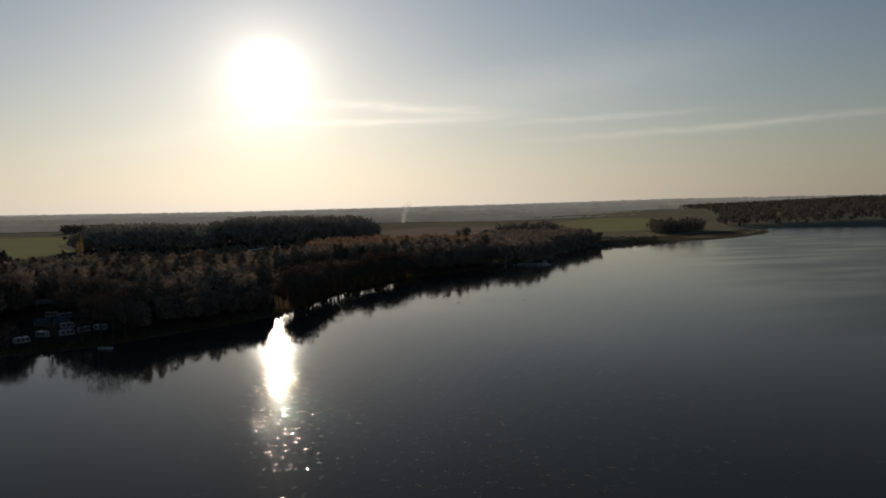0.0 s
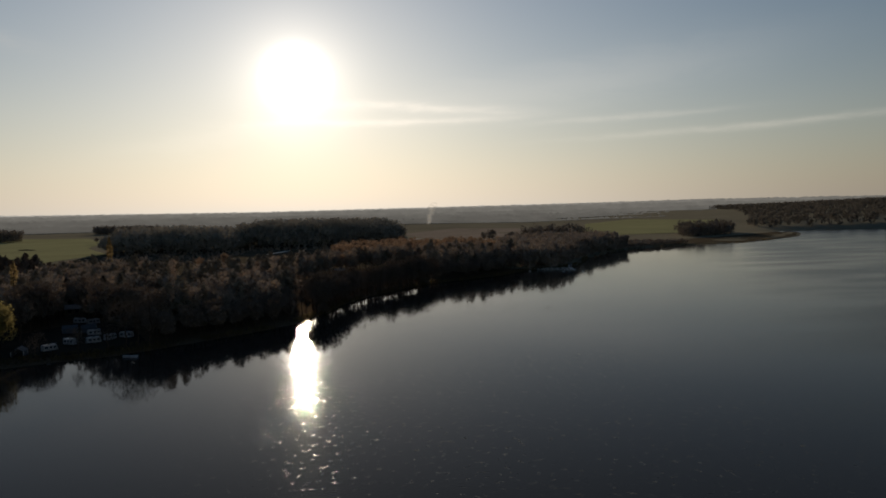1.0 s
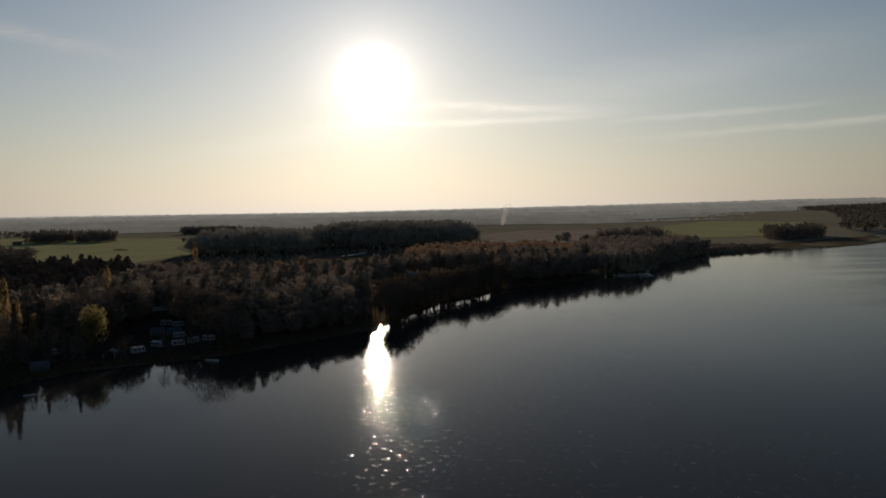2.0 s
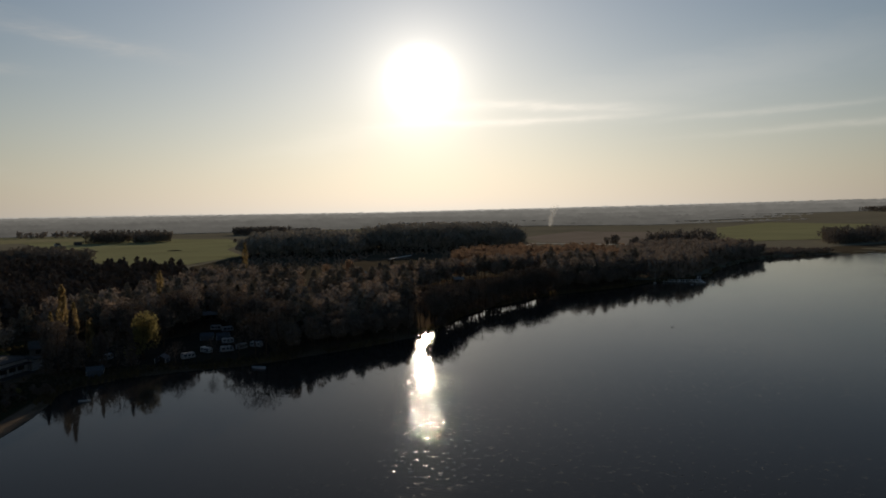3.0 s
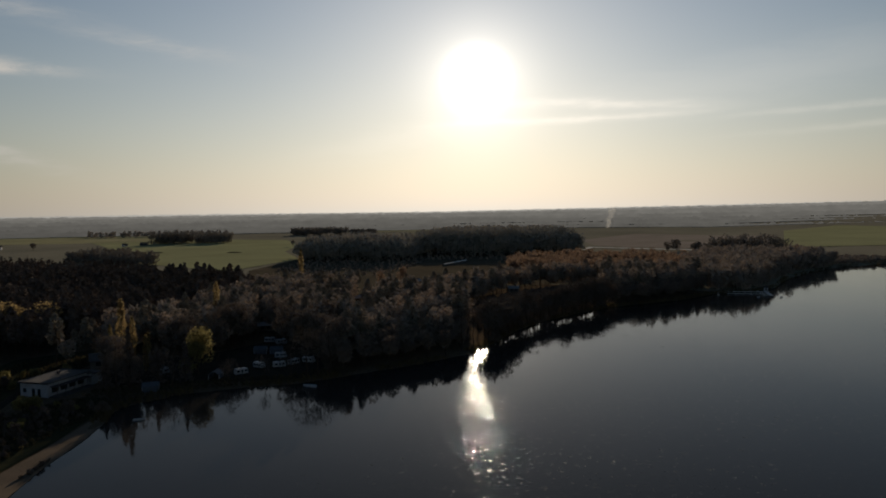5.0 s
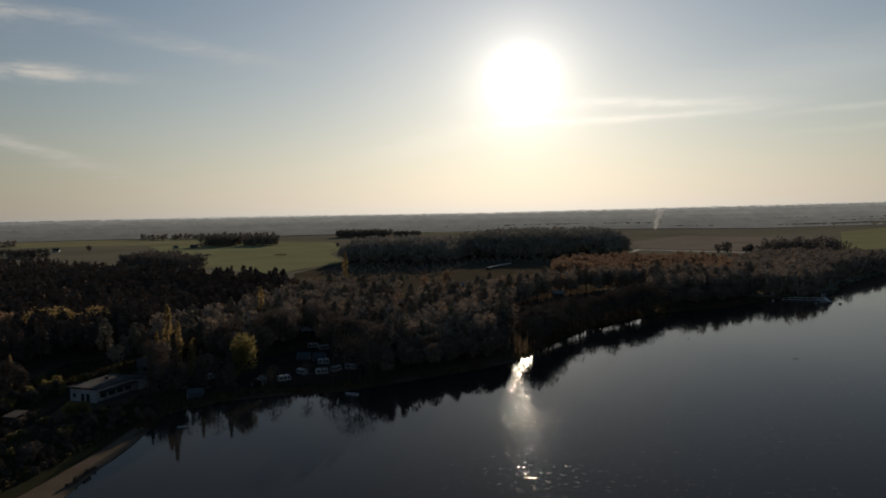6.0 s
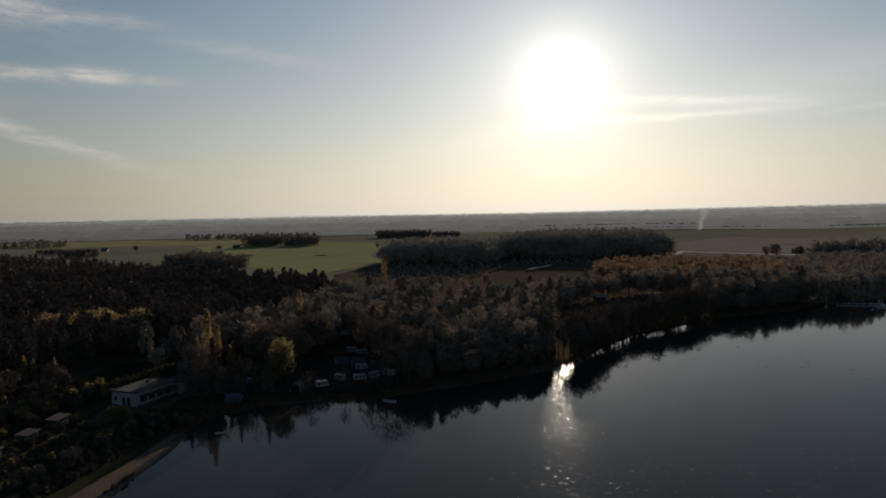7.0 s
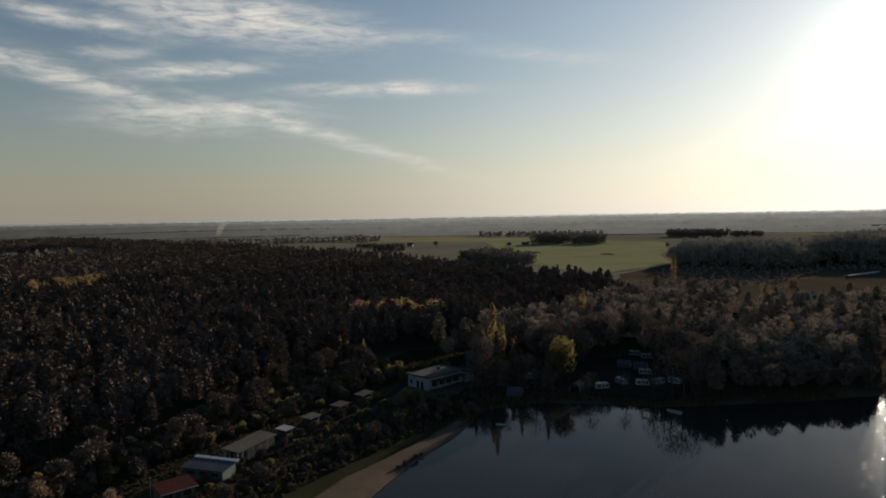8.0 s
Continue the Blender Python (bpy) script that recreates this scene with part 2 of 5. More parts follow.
DULL = foliage("brown_leaves", (0.23, 0.187, 0.15), (0.315, 0.253, 0.203), 0.09, 0.05)
# bare twigs of the far woods, with distance haze put into their colour
BARE = foliage("hazy_bare_twigs", (0.2, 0.172, 0.145), (0.28, 0.235, 0.2), 0.1, 0.02)
DARKWOOD = foliage("dark_twigs", (0.1, 0.079, 0.064), (0.14, 0.108, 0.086), 0.05, 0.04)
YELLOW = foliage("yellow_leaves", (0.2, 0.145, 0.068), (0.29, 0.21, 0.1), 0.45, 0.08)
RUST = foliage("rust_leaves", (0.2, 0.135, 0.095), (0.29, 0.19, 0.125), 0.25, 0.06)
GREEN = foliage("willow_leaves", (0.15, 0.13, 0.055), (0.23, 0.185, 0.075), 0.4, 0.06)
CAMP_PINE = foliage("camp_pine_needles", (0.14, 0.122, 0.096), (0.19, 0.162, 0.128), 0.06)
CAMPWOOD = foliage("campsite_twigs", (0.14, 0.108, 0.086), (0.19, 0.146, 0.114), 0.08, 0.05)
FIELDWOOD = foliage("field_wood_twigs", (0.25, 0.225, 0.185), (0.34, 0.3, 0.25), 0.08, 0.02)
COPSE = foliage("copse_twigs", (0.15, 0.128, 0.105), (0.21, 0.178, 0.148), 0.08, 0.02)
FARWOOD = foliage("distant_twigs", (0.1, 0.09, 0.078), (0.13, 0.115, 0.1), 0.2, 0.01)
DRY_GRASS = foliage("dry_grass", (0.05, 0.042, 0.025), (0.09, 0.074, 0.042), 0.3, 0.1)
REED = foliage("reeds", (0.075, 0.055, 0.028), (0.13, 0.1, 0.05), 0.3, 0.2)

# ---- ground and water ----
LAKE = np.array([(-70, -300), (-74, 20), (-77, 65), (-79, 85), (-81.2, 101.5), (-83.1, 110.6), (-85.2, 122), (-86.5, 139), (-88, 150),
                 (-91, 158), (-90, 166), (-82, 175), (-70, 182), (-52, 188), (-36, 200), (-20, 213), (-4, 228), (6, 250), (15, 275), (29, 299),
                 (48, 322), (64, 340), (84, 352), (112, 370), (131, 391), (160, 402), (178, 420), (205, 468), (245, 520), (290, 562), (330, 582), (356, 590),
                 (420, 602), (490, 640), (560, 690), (632, 778), (618, 792), (606, 806), (640, 832), (730, 845), (850, 800), (1120, 620),
                 (1330, 300), (1200, -250), (800, -640), (100, -740), (-50, -480)], float)


def inside(points, poly):
    x, y = points[:, 0], points[:, 1]
    hit = np.zeros(len(points), bool)
    for (ax, ay), (bx, by) in zip(poly, np.roll(poly, -1, 0)):
        if ay != by:
            hit ^= ((ay > y) != (by > y)) & (x < (bx - ax) * (y - ay) / (by - ay) + ax)
    return hit


def edge_distance(points, poly):
    best = np.full(len(points), 1e9)
    for a, b in zip(poly, np.roll(poly, -1, 0)):
        ab = b - a
        t = np.clip(((points - a) @ ab) / (ab @ ab), 0, 1)
        best = np.minimum(best, np.hypot(*(points - a - t[:, None] * ab).T))
    return best


def land_height(points):
    """Height of the ground: the lake's bed, a low bank, nearly flat land, and rising ground far off."""
    points = np.asarray(points, float).reshape(-1, 2)
    x, y = points.T
    d = edge_distance(points, LAKE) + 0.8 * np.sin(x * 0.31 + 1.3 * np.sin(y * 0.17)) * np.sin(y * 0.23 + x * 0.05)
    d = np.where(inside(points, LAKE), -np.abs(d), d)
    z = np.where(d > 0, 0.12 + 0.9 * (1 - np.exp(-np.maximum(d, 0) / 9)), np.maximum(d * 0.2, -2.5))
    r, a = np.hypot(x, y), np.degrees(np.arctan2(x, y))
    land = np.clip(d / 30, 0, 1)
    z = z + land * (0.25 * np.sin(x * 0.021 + 2) * np.sin(y * 0.027) + 0.15 * np.sin(x * 0.09) * np.sin(y * 0.07 + 1))
    far = np.clip((r - 1100) / 1500, 0, 1) ** 1.5
    z = z + far * 12 * (0.5 + 0.5 * np.sin(a * 0.11 + 0.6)) * land
    ridge = np.clip((a - 18) / 26, 0, 1) * np.clip((r - 1000) / 900, 0, 1)
    return z + 34 * ridge * land


def mesh_from(name, verts, faces, materials=(), smooth=False, index=None):
    """A mesh from arrays of corners and of four-sided faces."""
    me = bpy.data.meshes.new(name)
    verts, faces = np.asarray(verts, np.float32), np.asarray(faces, np.int32)
    k = faces.shape[1]
    me.vertices.add(len(verts))
    me.vertices.foreach_set("co", verts.ravel())
    me.loops.add(faces.size)
    me.loops.foreach_set("vertex_index", faces.ravel())
    me.polygons.add(len(faces))
    me.polygons.foreach_set("loop_start", np.arange(0, faces.size, k, dtype=np.int32))
    me.polygons.foreach_set("loop_total", np.full(len(faces), k, np.int32))
    if index is not None:
        me.polygons.foreach_set("material_index", np.asarray(index, np.int32))
    me.polygons.foreach_set("use_smooth", np.full(len(faces), smooth))
    for m in materials:
        me.materials.append(m)
    me.update(calc_edges=True)
    return me


def build_ground():
    az = np.radians(np.concatenate([np.arange(-56, 74, 0.5), np.arange(74, 304, 4.0)]))
    radii = np.concatenate([[0.5, 10, 20, 30], 40 * 1.016 ** np.arange(304)])
    x = -np.sin(az)[None] * radii[:, None]
    y = np.cos(az)[None] * radii[:, None]
    points = np.stack([x.ravel(), y.ravel()], 1)
    verts = np.c_[points, land_height(points)]
    n, k = len(radii), len(az)
    i, j = np.meshgrid(np.arange(n - 1), np.arange(k), indexing="ij")
    i, j = i.ravel(), j.ravel()
    faces = np.stack([i * k + j, i * k + (j + 1) % k, (i + 1) * k + (j + 1) % k, (i + 1) * k + j], 1)[:, ::-1]
    mid = points[faces].mean(1)
    away = np.hypot(*mid.T) + 60 * np.sin(mid[:, 0] * 0.01) + 40 * np.sin(mid[:, 1] * 0.017)
    ob = new("ground", mesh_from("ground", verts, faces, [SOIL, HEATH], True, (away > 500).astype(int)))
    tagged(ob, "dark leaf-strewn lakeside ground reaching the horizon", "ground", kind="structure")


build_ground()


def build_lake():
    """The water's surface, with how open to the wind it lies: calm under the banks."""
    xs, ys = np.linspace(-160, 1420, 159), np.linspace(-840, 920, 177)
    gx, gy = np.meshgrid(xs, ys)
    points = np.stack([gx.ravel(), gy.ravel()], 1)
    n, k = gx.shape
    i, j = (v.ravel() for v in np.meshgrid(np.arange(n - 1), np.arange(k - 1), indexing="ij"))
    faces = np.stack([i * k + j, i * k + j + 1, (i + 1) * k + j + 1, (i + 1) * k + j], 1)
    me = mesh_from("lake", np.c_[points, np.zeros(len(points))], faces, [WATER], True)
    away = np.where(inside(points, LAKE), edge_distance(points, LAKE), 0)
    wind = me.attributes.new("open_water", "FLOAT", "POINT")
    wind.data.foreach_set("value", (np.clip(away / 100, 0.3, 1)).astype(np.float32))
    tagged(new("lake", me), "calm dark lake with fine ripples", "water", kind="structure")


build_lake()


def sheet(name, poly, material, label, category, lift=0.12, step=12.0):
    """A patch of ground laid over the land, cut to an outline."""
    poly = np.array(poly, float)
    bm = bmesh.new()
    bm.faces.new([bm.verts.new((x, y, 0)) for x, y in poly])
    low, high = poly.min(0), poly.max(0)
    for axis in (0, 1):
        normal = (1, 0, 0) if axis == 0 else (0, 1, 0)
        for c in np.arange(low[axis] + step, high[axis], step):
            co = (c, 0, 0) if axis == 0 else (0, c, 0)
            bmesh.ops.bisect_plane(bm, geom=bm.verts[:] + bm.edges[:] + bm.faces[:], plane_co=co, plane_no=normal)
    z = land_height(np.array([v.co[:2] for v in bm.verts]))
    for v, h in zip(bm.verts, z):
        v.co.z = h + lift
    bmesh.ops.recalc_face_normals(bm, faces=bm.faces)
    if bm.faces and sum(f.normal.z for f in bm.faces) < 0:
        bmesh.ops.reverse_faces(bm, faces=bm.faces)
    me = bpy.data.meshes.new(name)
    bm.to_mesh(me)
    bm.free()
    me.materials.append(material)
    return tagged(new(name, me), label, category, kind="structure")


sheet("meadow", [(-205, 560), (-190, 640), (-180, 690), (-235, 830), (-260, 1000), (-330, 1180), (-480, 1250), (-640, 1120), (-560, 1010), (-430, 800), (-310, 640), (-250, 590)],
      GRASS, "wide green meadow beyond the pine forest", "meadow", 0.25, 60)
sheet("stubble_field", [(-640, 1130), (-480, 1260), (-700, 1500), (-1150, 1420), (-1300, 1150), (-1180, 1090), (-900, 1050)],
      STUBBLE, "pale green mown field behind the forest", "field", 0.25, 90)
sheet("beach", [(-84, 60), (-88.4, 95), (-90.3, 106), (-90.0, 119), (-90.4, 136), (-91.5, 150), (-91, 156), (-88, 150), (-86, 139), (-84.6, 122), (-82.5, 110), (-80.5, 101), (-78, 85), (-76, 65)],
      SAND, "narrow sandy beach along the water", "beach", 0.14, 4)

# ---- trees ----


def unit(v):
    return v / np.maximum(np.linalg.norm(v, axis=-1, keepdims=True), 1e-9)


def leaf_tris(rng, centres, size, slim=0.35, upward=0.5):
    """A slim three-sided spray of twigs or leaves at each centre, pointing out and up from the stem."""
    n = len(centres)
    out = centres * [1, 1, 0]
    d = unit(unit(out) * 0.7 + [0, 0, upward] + rng.normal(size=(n, 3)) * 0.55)
    w = unit(np.cross(d, rng.normal(size=(n, 3))))
    s = size * rng.uniform(0.6, 1.4, (n, 1))
    tris = np.stack([centres - d * s * 0.5 - w * s * slim * 0.5, centres - d * s * 0.4 + w * s * slim * 0.5, centres + d * s * 0.5], 1)
    return tris.reshape(-1, 3)


def crown_centres(rng, kind, n, height):
    """Places of leaf clumps within the outline of a crown, for a tree of that height."""
    u = rng.uniform(0, 1, n)
    a = rng.uniform(0, 2 * np.pi, n)
    if kind == "pine":
        low, wide = rng.uniform(0.42, 0.55), height * rng.uniform(0.13, 0.17)
        tiers = np.round(u * 7) / 7 + rng.normal(0, 0.035, n)
        z = low + (1 - low) * np.clip(tiers, 0, 1)
        r = wide * (1 - np.clip(tiers, 0, 1) ** 2.6 * 0.75) * np.sqrt(rng.uniform(0.25, 1, n)) * (1 + 0.3 * np.sin(3 * a + tiers * 9))
    elif kind == "spruce":
        z = 0.06 + 0.94 * u
        r = height * 0.17 * (1.02 - u) * np.sqrt(rng.uniform(0.2, 1, n)) * (1 + 0.25 * np.sin(u * 40))
    elif kind == "poplar":
        z = 0.12 + 0.88 * u
        r = height * 0.075 * np.sin(np.pi * np.clip(u * 0.9 + 0.08, 0, 1)) ** 0.7 * np.sqrt(rng.uniform(0.3, 1, n)) * (1 + 0.25 * np.sin(2 * a + u * 14))
    else:
        lobes = rng.uniform(-1, 1, (9, 3)) * [0.2, 0.2, 0.2] + [0, 0, 0.64]
        pick = rng.integers(0, 9, n)
        if kind == "bush":
            lobes[:, 2] -= 0.28
        if kind == "round":
            lobes = lobes * [0.72, 0.72, 1.15] - [0, 0, 0.1]
        if kind == "dome":
            lobes = rng.uniform(-1, 1, (14, 3)) * [0.16, 0.16, 0.3] + [0, 0, 0.48]
            lobes[:, :2] *= (1.25 - lobes[:, 2:])
            pick = rng.integers(0, 14, n)
        if kind == "wood":
            lobes[:, 2] = 0.5 + (lobes[:, 2] - 0.64) * 1.7
        if kind == "alder":
            lobes[:, 2] = 0.6 + (lobes[:, 2] - 0.64) * 0.8
        d = unit(rng.normal(size=(n, 3))) * (rng.uniform(0.35, 1, (n, 1)) ** 0.4) * [0.19, 0.19, 0.16]
        p = (lobes[pick] + d) * height
        p[:, 2] = np.clip(p[:, 2], (0.03 if kind in ("bush", "wood", "dome") else 0.15) * height, height)
        return p
    return np.stack([r * np.cos(a), r * np.sin(a), z * height], 1)


def stem(rng, height, radius, bend=0.02, sides=7, limbs=6, reach=0.14, start=0.45):
    """A tapered trunk with limbs, as four-sided faces."""
    verts, faces = [], []

    def tube(path, radii, k):
        base = len(verts)
        for p, r in zip(path, radii):
            for q in range(k):
                t = 2 * math.pi * q / k
                verts.append((p[0] + r * math.cos(t), p[1] + r * math.sin(t), p[2]))
        for i in range(len(path) - 1):
            for q in range(k):
                faces.append((base + i * k + q, base + i * k + (q + 1) % k, base + (i + 1) * k + (q + 1) % k, base + (i + 1) * k + q))

    steps = 5
    path = [(0, 0, -0.3)]
    for i in range(1, steps + 1):
        path.append((rng.normal(0, bend) * height, rng.normal(0, bend) * height, height * 0.93 * i / steps))
    tube(path, [radius * (1.25 if i == 0 else 1 - 0.17 * i) for i in range(steps + 1)], sides)
    for i in range(limbs):
        z = height * rng.uniform(start, 0.85)
        a, l = rng.uniform(0, 6.28), height * reach * rng.uniform(0.6, 1.1)
        f = z / (height * 0.93) * steps
        k0 = min(int(f), steps - 1)
        c = [path[k0][q] + (path[k0 + 1][q] - path[k0][q]) * (f - k0) for q in range(3)]
        tube([c, (c[0] + l * 0.6 * math.cos(a), c[1] + l * 0.6 * math.sin(a), c[2] + l * 0.35), (c[0] + l * math.cos(a), c[1] + l * math.sin(a), c[2] + l * 0.75)],
             [radius * 0.35, radius * 0.2, radius * 0.07], 4)
    return np.array(verts), np.array(faces)


def tree_model(name, kind, height, leaves, size, leaf_material, seed, label, category="tree", start=0.45, slim=0.55, girth=0.017):
    """A single tree: trunk and crown under an empty at its foot."""
    rng = np.random.default_rng(seed)
    top = new(name)
    tv, tf = stem(rng, height * (0.97 if kind != "bush" else 0.7), height * girth, start=start, limbs=8, reach=0.07 if kind == "poplar" else 0.15)
    trunk = new("trunk", mesh_from("trunk", tv, tf, [BARK], True))
    cv = leaf_tris(rng, crown_centres(rng, kind, leaves, height), size, slim)
    crown = new("crown", mesh_from("crown", cv, np.arange(len(cv)).reshape(-1, 3), [leaf_material]))
    trunk.parent = crown.parent = top
    return tagged(top, label, category)


def scatter(poly, spacing, seed, holes=(), jitter=0.45):
    rng = np.random.default_rng(seed)
    poly = np.array(poly, float)
    low, high = poly.min(0), poly.max(0)
    gx, gy = np.meshgrid(np.arange(low[0], high[0], spacing), np.arange(low[1], high[1], spacing))
    p = np.stack([gx.ravel(), gy.ravel()], 1)
    p = p + rng.uniform(-jitter, jitter, p.shape) * spacing
    p = p[inside(p, poly)]
    for h in holes:
        p = p[~inside(p, np.array(h, float))]
    return p


def woods(name, points, kind, height, leaves, size, material, label, seed, category="woods", trunk=True, slim=0.55):
    """Many trees as one mass: every tree a stem and a crown of its own, from a few models."""
    if not len(points):
        return None
    rng = np.random.default_rng(seed)
    ground = land_height(points)
    models = []
    for _ in range(6):
        v = leaf_tris(rng, crown_centres(rng, kind, leaves, 1.0), size / height, slim, -0.1 if kind == "pine" else 0.6)
        s = np.array([(q * 0.008, w * 0.008, e) for e in (-0.02, 0.75) for q, w in ((-1, -1), (1, -1), (1, 1), (-1, 1))])
        models.append((v, s))
    crowns, stems = [], []
    for (x, y), z in zip(points, ground):
        v, s = models[rng.integers(6)]
        a, h = rng.uniform(0, 6.28), height * rng.uniform(0.72, 1.15)
        c, d = math.cos(a), math.sin(a)
        m = np.array([[c, -d, 0], [d, c, 0], [0, 0, 1]]) * h * np.array([[1.0], [1.0], [1.0]])
        crowns.append(v @ m.T + (x, y, z))
        if trunk:
            stems.append(s @ m.T + (x, y, z))
    verts = np.concatenate(crowns)
    faces = np.arange(len(verts)).reshape(-1, 3)
    index = np.zeros(len(faces), int)
    if trunk:
        sv = np.concatenate(stems)
        side = np.array([(0, 1, 5), (0, 5, 4), (1, 2, 6), (1, 6, 5), (2, 3, 7), (2, 7, 6), (3, 0, 4), (3, 4, 7)])
        sf = (np.arange(len(stems))[:, None, None] * 8 + side[None]).reshape(-1, 3) + len(verts)
        faces, index = np.concatenate([faces, sf]), np.concatenate([index, np.ones(len(sf), int)])
        verts = np.concatenate([verts, sv])
    ob = new(name, mesh_from(name, verts, faces, [material, BARK], False, index))
    return tagged(ob, label, category, kind="stuff")


PINEWOOD = [(-142, 20), (-146, 110), (-158, 165), (-160, 200), (-142, 236), (-134, 300), (-128, 360), (-132, 400), (-170, 436), (-213, 452), (-330, 526), (-510, 620),
            (-850, 740), (-1200, 806), (-1650, 890), (-1650, 500), (-700, 200), (-300, 40)]
VILLAGE = [(-1290, 470), (-1240, 700), (-960, 620), (-900, 560), (-860, 440), (-1000, 380)]
pines = scatter(PINEWOOD, 5.0, 11, [VILLAGE])
far_out = np.hypot(pines[:, 0], pines[:, 1])
rng = np.random.default_rng(5)
mixed = rng.uniform(size=len(pines)) + 0.35 * np.sin(pines[:, 0] * 0.03 + 1) * np.sin(pines[:, 1] * 0.027)
thin = rng.uniform(size=len(pines))
near, middle, distant = far_out < 330, (far_out >= 330) & (far_out < 560), far_out >= 560
leafy = mixed > 0.62
woods("pine_forest", pines[near & ~leafy], "pine", 14, 400, 1.1, PINE, "dense dark pine forest behind the lakeside path", 21)
woods("pine_forest", pines[middle & ~leafy & (thin < 0.85)], "pine", 14, 120, 2.0, PINE, "dense dark pine forest", 22)
woods("pine_forest", pines[distant & ~leafy & (thin < 0.45)], "pine", 14, 36, 2.6, PINE, "dark pine forest towards the fields", 23)
woods("broadleaf_forest", pines[near & leafy], "round", 12, 380, 1.1, DARKWOOD, "brown broadleaf trees among the pines", 31)
woods("broadleaf_forest", pines[middle & leafy & (thin < 0.85)], "round", 12, 120, 1.7, DARKWOOD, "brown broadleaf trees among the pines", 32)
woods("broadleaf_forest", pines[distant & leafy & (thin < 0.45)], "round", 12, 36, 2.8, DARKWOOD, "brown broadleaf trees far back in the forest", 33)

SITE = [(-104, 180), (-50, 187), (-46, 206), (-56, 236), (-74, 256), (-92, 226), (-126, 214), (-130, 184)]
LANE = [(-60, 345), (-20, 395), (0, 425), (-30, 455), (-50, 450), (-70, 370)]
CAMP = [(-134, 200), (-100, 196), (-62, 192), (-34, 204), (-18, 217), (-2, 232), (7, 253), (18, 281), (31, 303), (50, 327), (66, 344), (86, 356), (112, 374), (128, 396), (140, 440),
        (90, 462), (40, 440), (0, 404), (-60, 386), (-116, 372), (-124, 330)]
GREEN_BEHIND = [(2, 264), (22, 300), (54, 346), (66, 354), (74, 425), (40, 415), (8, 372), (-8, 318)]
SUNNY = [(-4.0, 222), (2.2, 240), (2.2, 310), (-4.0, 310)]
CHALETS = [(-41, 445, 20), (-36, 412, 15), (-28, 424, 25), (-15, 411, 10), (-6, 423, 30), (-63, 358, 10), (-54, 352, -10), (-58, 314, 20), (-87, 272, 15), (20, 400, 10), (-46, 386, 5)]
camp_trees = scatter(CAMP, 4.9, 12, [SITE, LANE, GREEN_BEHIND, SUNNY])
for cx, cy, _ in CHALETS:
    # an open glade on the lake side of each chalet
    to_lake = np.array((-cx, -cy)) / math.hypot(cx, cy)
    off = camp_trees - (cx, cy)
    along, across = off @ to_lake, off @ np.array((-to_lake[1], to_lake[0]))
    camp_trees = camp_trees[~((along > -6) & (along < 48) & (np.abs(across) < 3.4))]
from_shore = edge_distance(camp_trees, LAKE)
kinds = np.random.default_rng(9).uniform(size=len(camp_trees))
back = from_shore > 16
woods("camp_woods", camp_trees[back & (kinds < 0.36)], "round", 13, 360, 1.35, LEAF, "bare-looking brown autumn trees round the campsite", 24)
woods("camp_woods", camp_trees[back & (kinds >= 0.36) & (kinds < 0.66)], "round", 14.5, 360, 1.35, DULL, "dull brown trees round the campsite", 34)
woods("camp_pines", camp_trees[back & (kinds >= 0.66) & (kinds < 0.95)], "pine", 14.5, 340, 1.25, CAMP_PINE, "dark pines scattered through the campsite", 35)
woods("rust_trees", camp_trees[back & (kinds >= 0.95)], "round", 12, 420, 0.95, RUST, "rust-red autumn trees on the campsite", 36)

woods("undergrowth", scatter(GREEN_BEHIND, 2.8, 41), "bush", 3.2, 70, 0.7, DARKWOOD, "dark undergrowth below the alders", 42, trunk=False)
EAST = [(138, 402), (158, 406), (174, 424), (202, 472), (243, 525), (284, 564), (286, 610), (250, 640), (190, 610), (140, 490)]
EAST_END = [(284, 564), (330, 588), (372, 606), (350, 626), (286, 640), (270, 636)]
woods("shore_woods", scatter(EAST, 5.6, 13), "wood", 13.5, 220, 1.9, DULL, "dark autumn trees along the far bank", 25)
woods("shore_woods", scatter(EAST_END, 5.0, 113), "bush", 6.5, 120, 1.4, DULL, "low brown bushes towards the headland", 125)
CLUMP_A = [(-174, 664), (-130, 648), (-70, 660), (-62, 700), (-68, 757), (-132, 792), (-187, 730)]
CLUMP_B = [(-66, 716), (0, 708), (56, 724), (94, 748), (114, 782), (118, 828), (56, 874), (-46, 856), (-72, 790)]
for outline, tall, seed in ((CLUMP_A, 22, 14), (CLUMP_B, 24, 16)):
    stand = scatter(outline, 5.2, seed)
    rim_distance = edge_distance(stand, np.array(outline, float))
    # lower and leafy to the ground along its edge, tallest in its middle
    for near_rim, far_rim, kind, share, label in ((-1, 7, "wood", 0.9, "low leafy edge of the field wood"), (7, 22, "round", 1.0, "rounded dark wood standing in the fields"), (22, 999, "round", 1.1, "tall dark middle of the field wood")):
        woods("field_woods", stand[(rim_distance > near_rim) & (rim_distance <= far_rim)], kind, tall * share, 160, 2.4, FIELDWOOD, label, seed + 12 + near_rim)
EDGE = [(22, 520), (70, 470), (140, 460), (190, 560), (160, 640), (70, 640), (26, 600)]
woods("rust_woods", scatter(EDGE, 7, 17), "round", 10.5, 180, 1.5, RUST, "rust-brown saplings between the camp and the fields", 38)
SCRUB = [(-130, 480), (-60, 520), (20, 505), (120, 480), (160, 560), (150, 700), (40, 730), (-80, 715), (-160, 700), (-170, 560)]
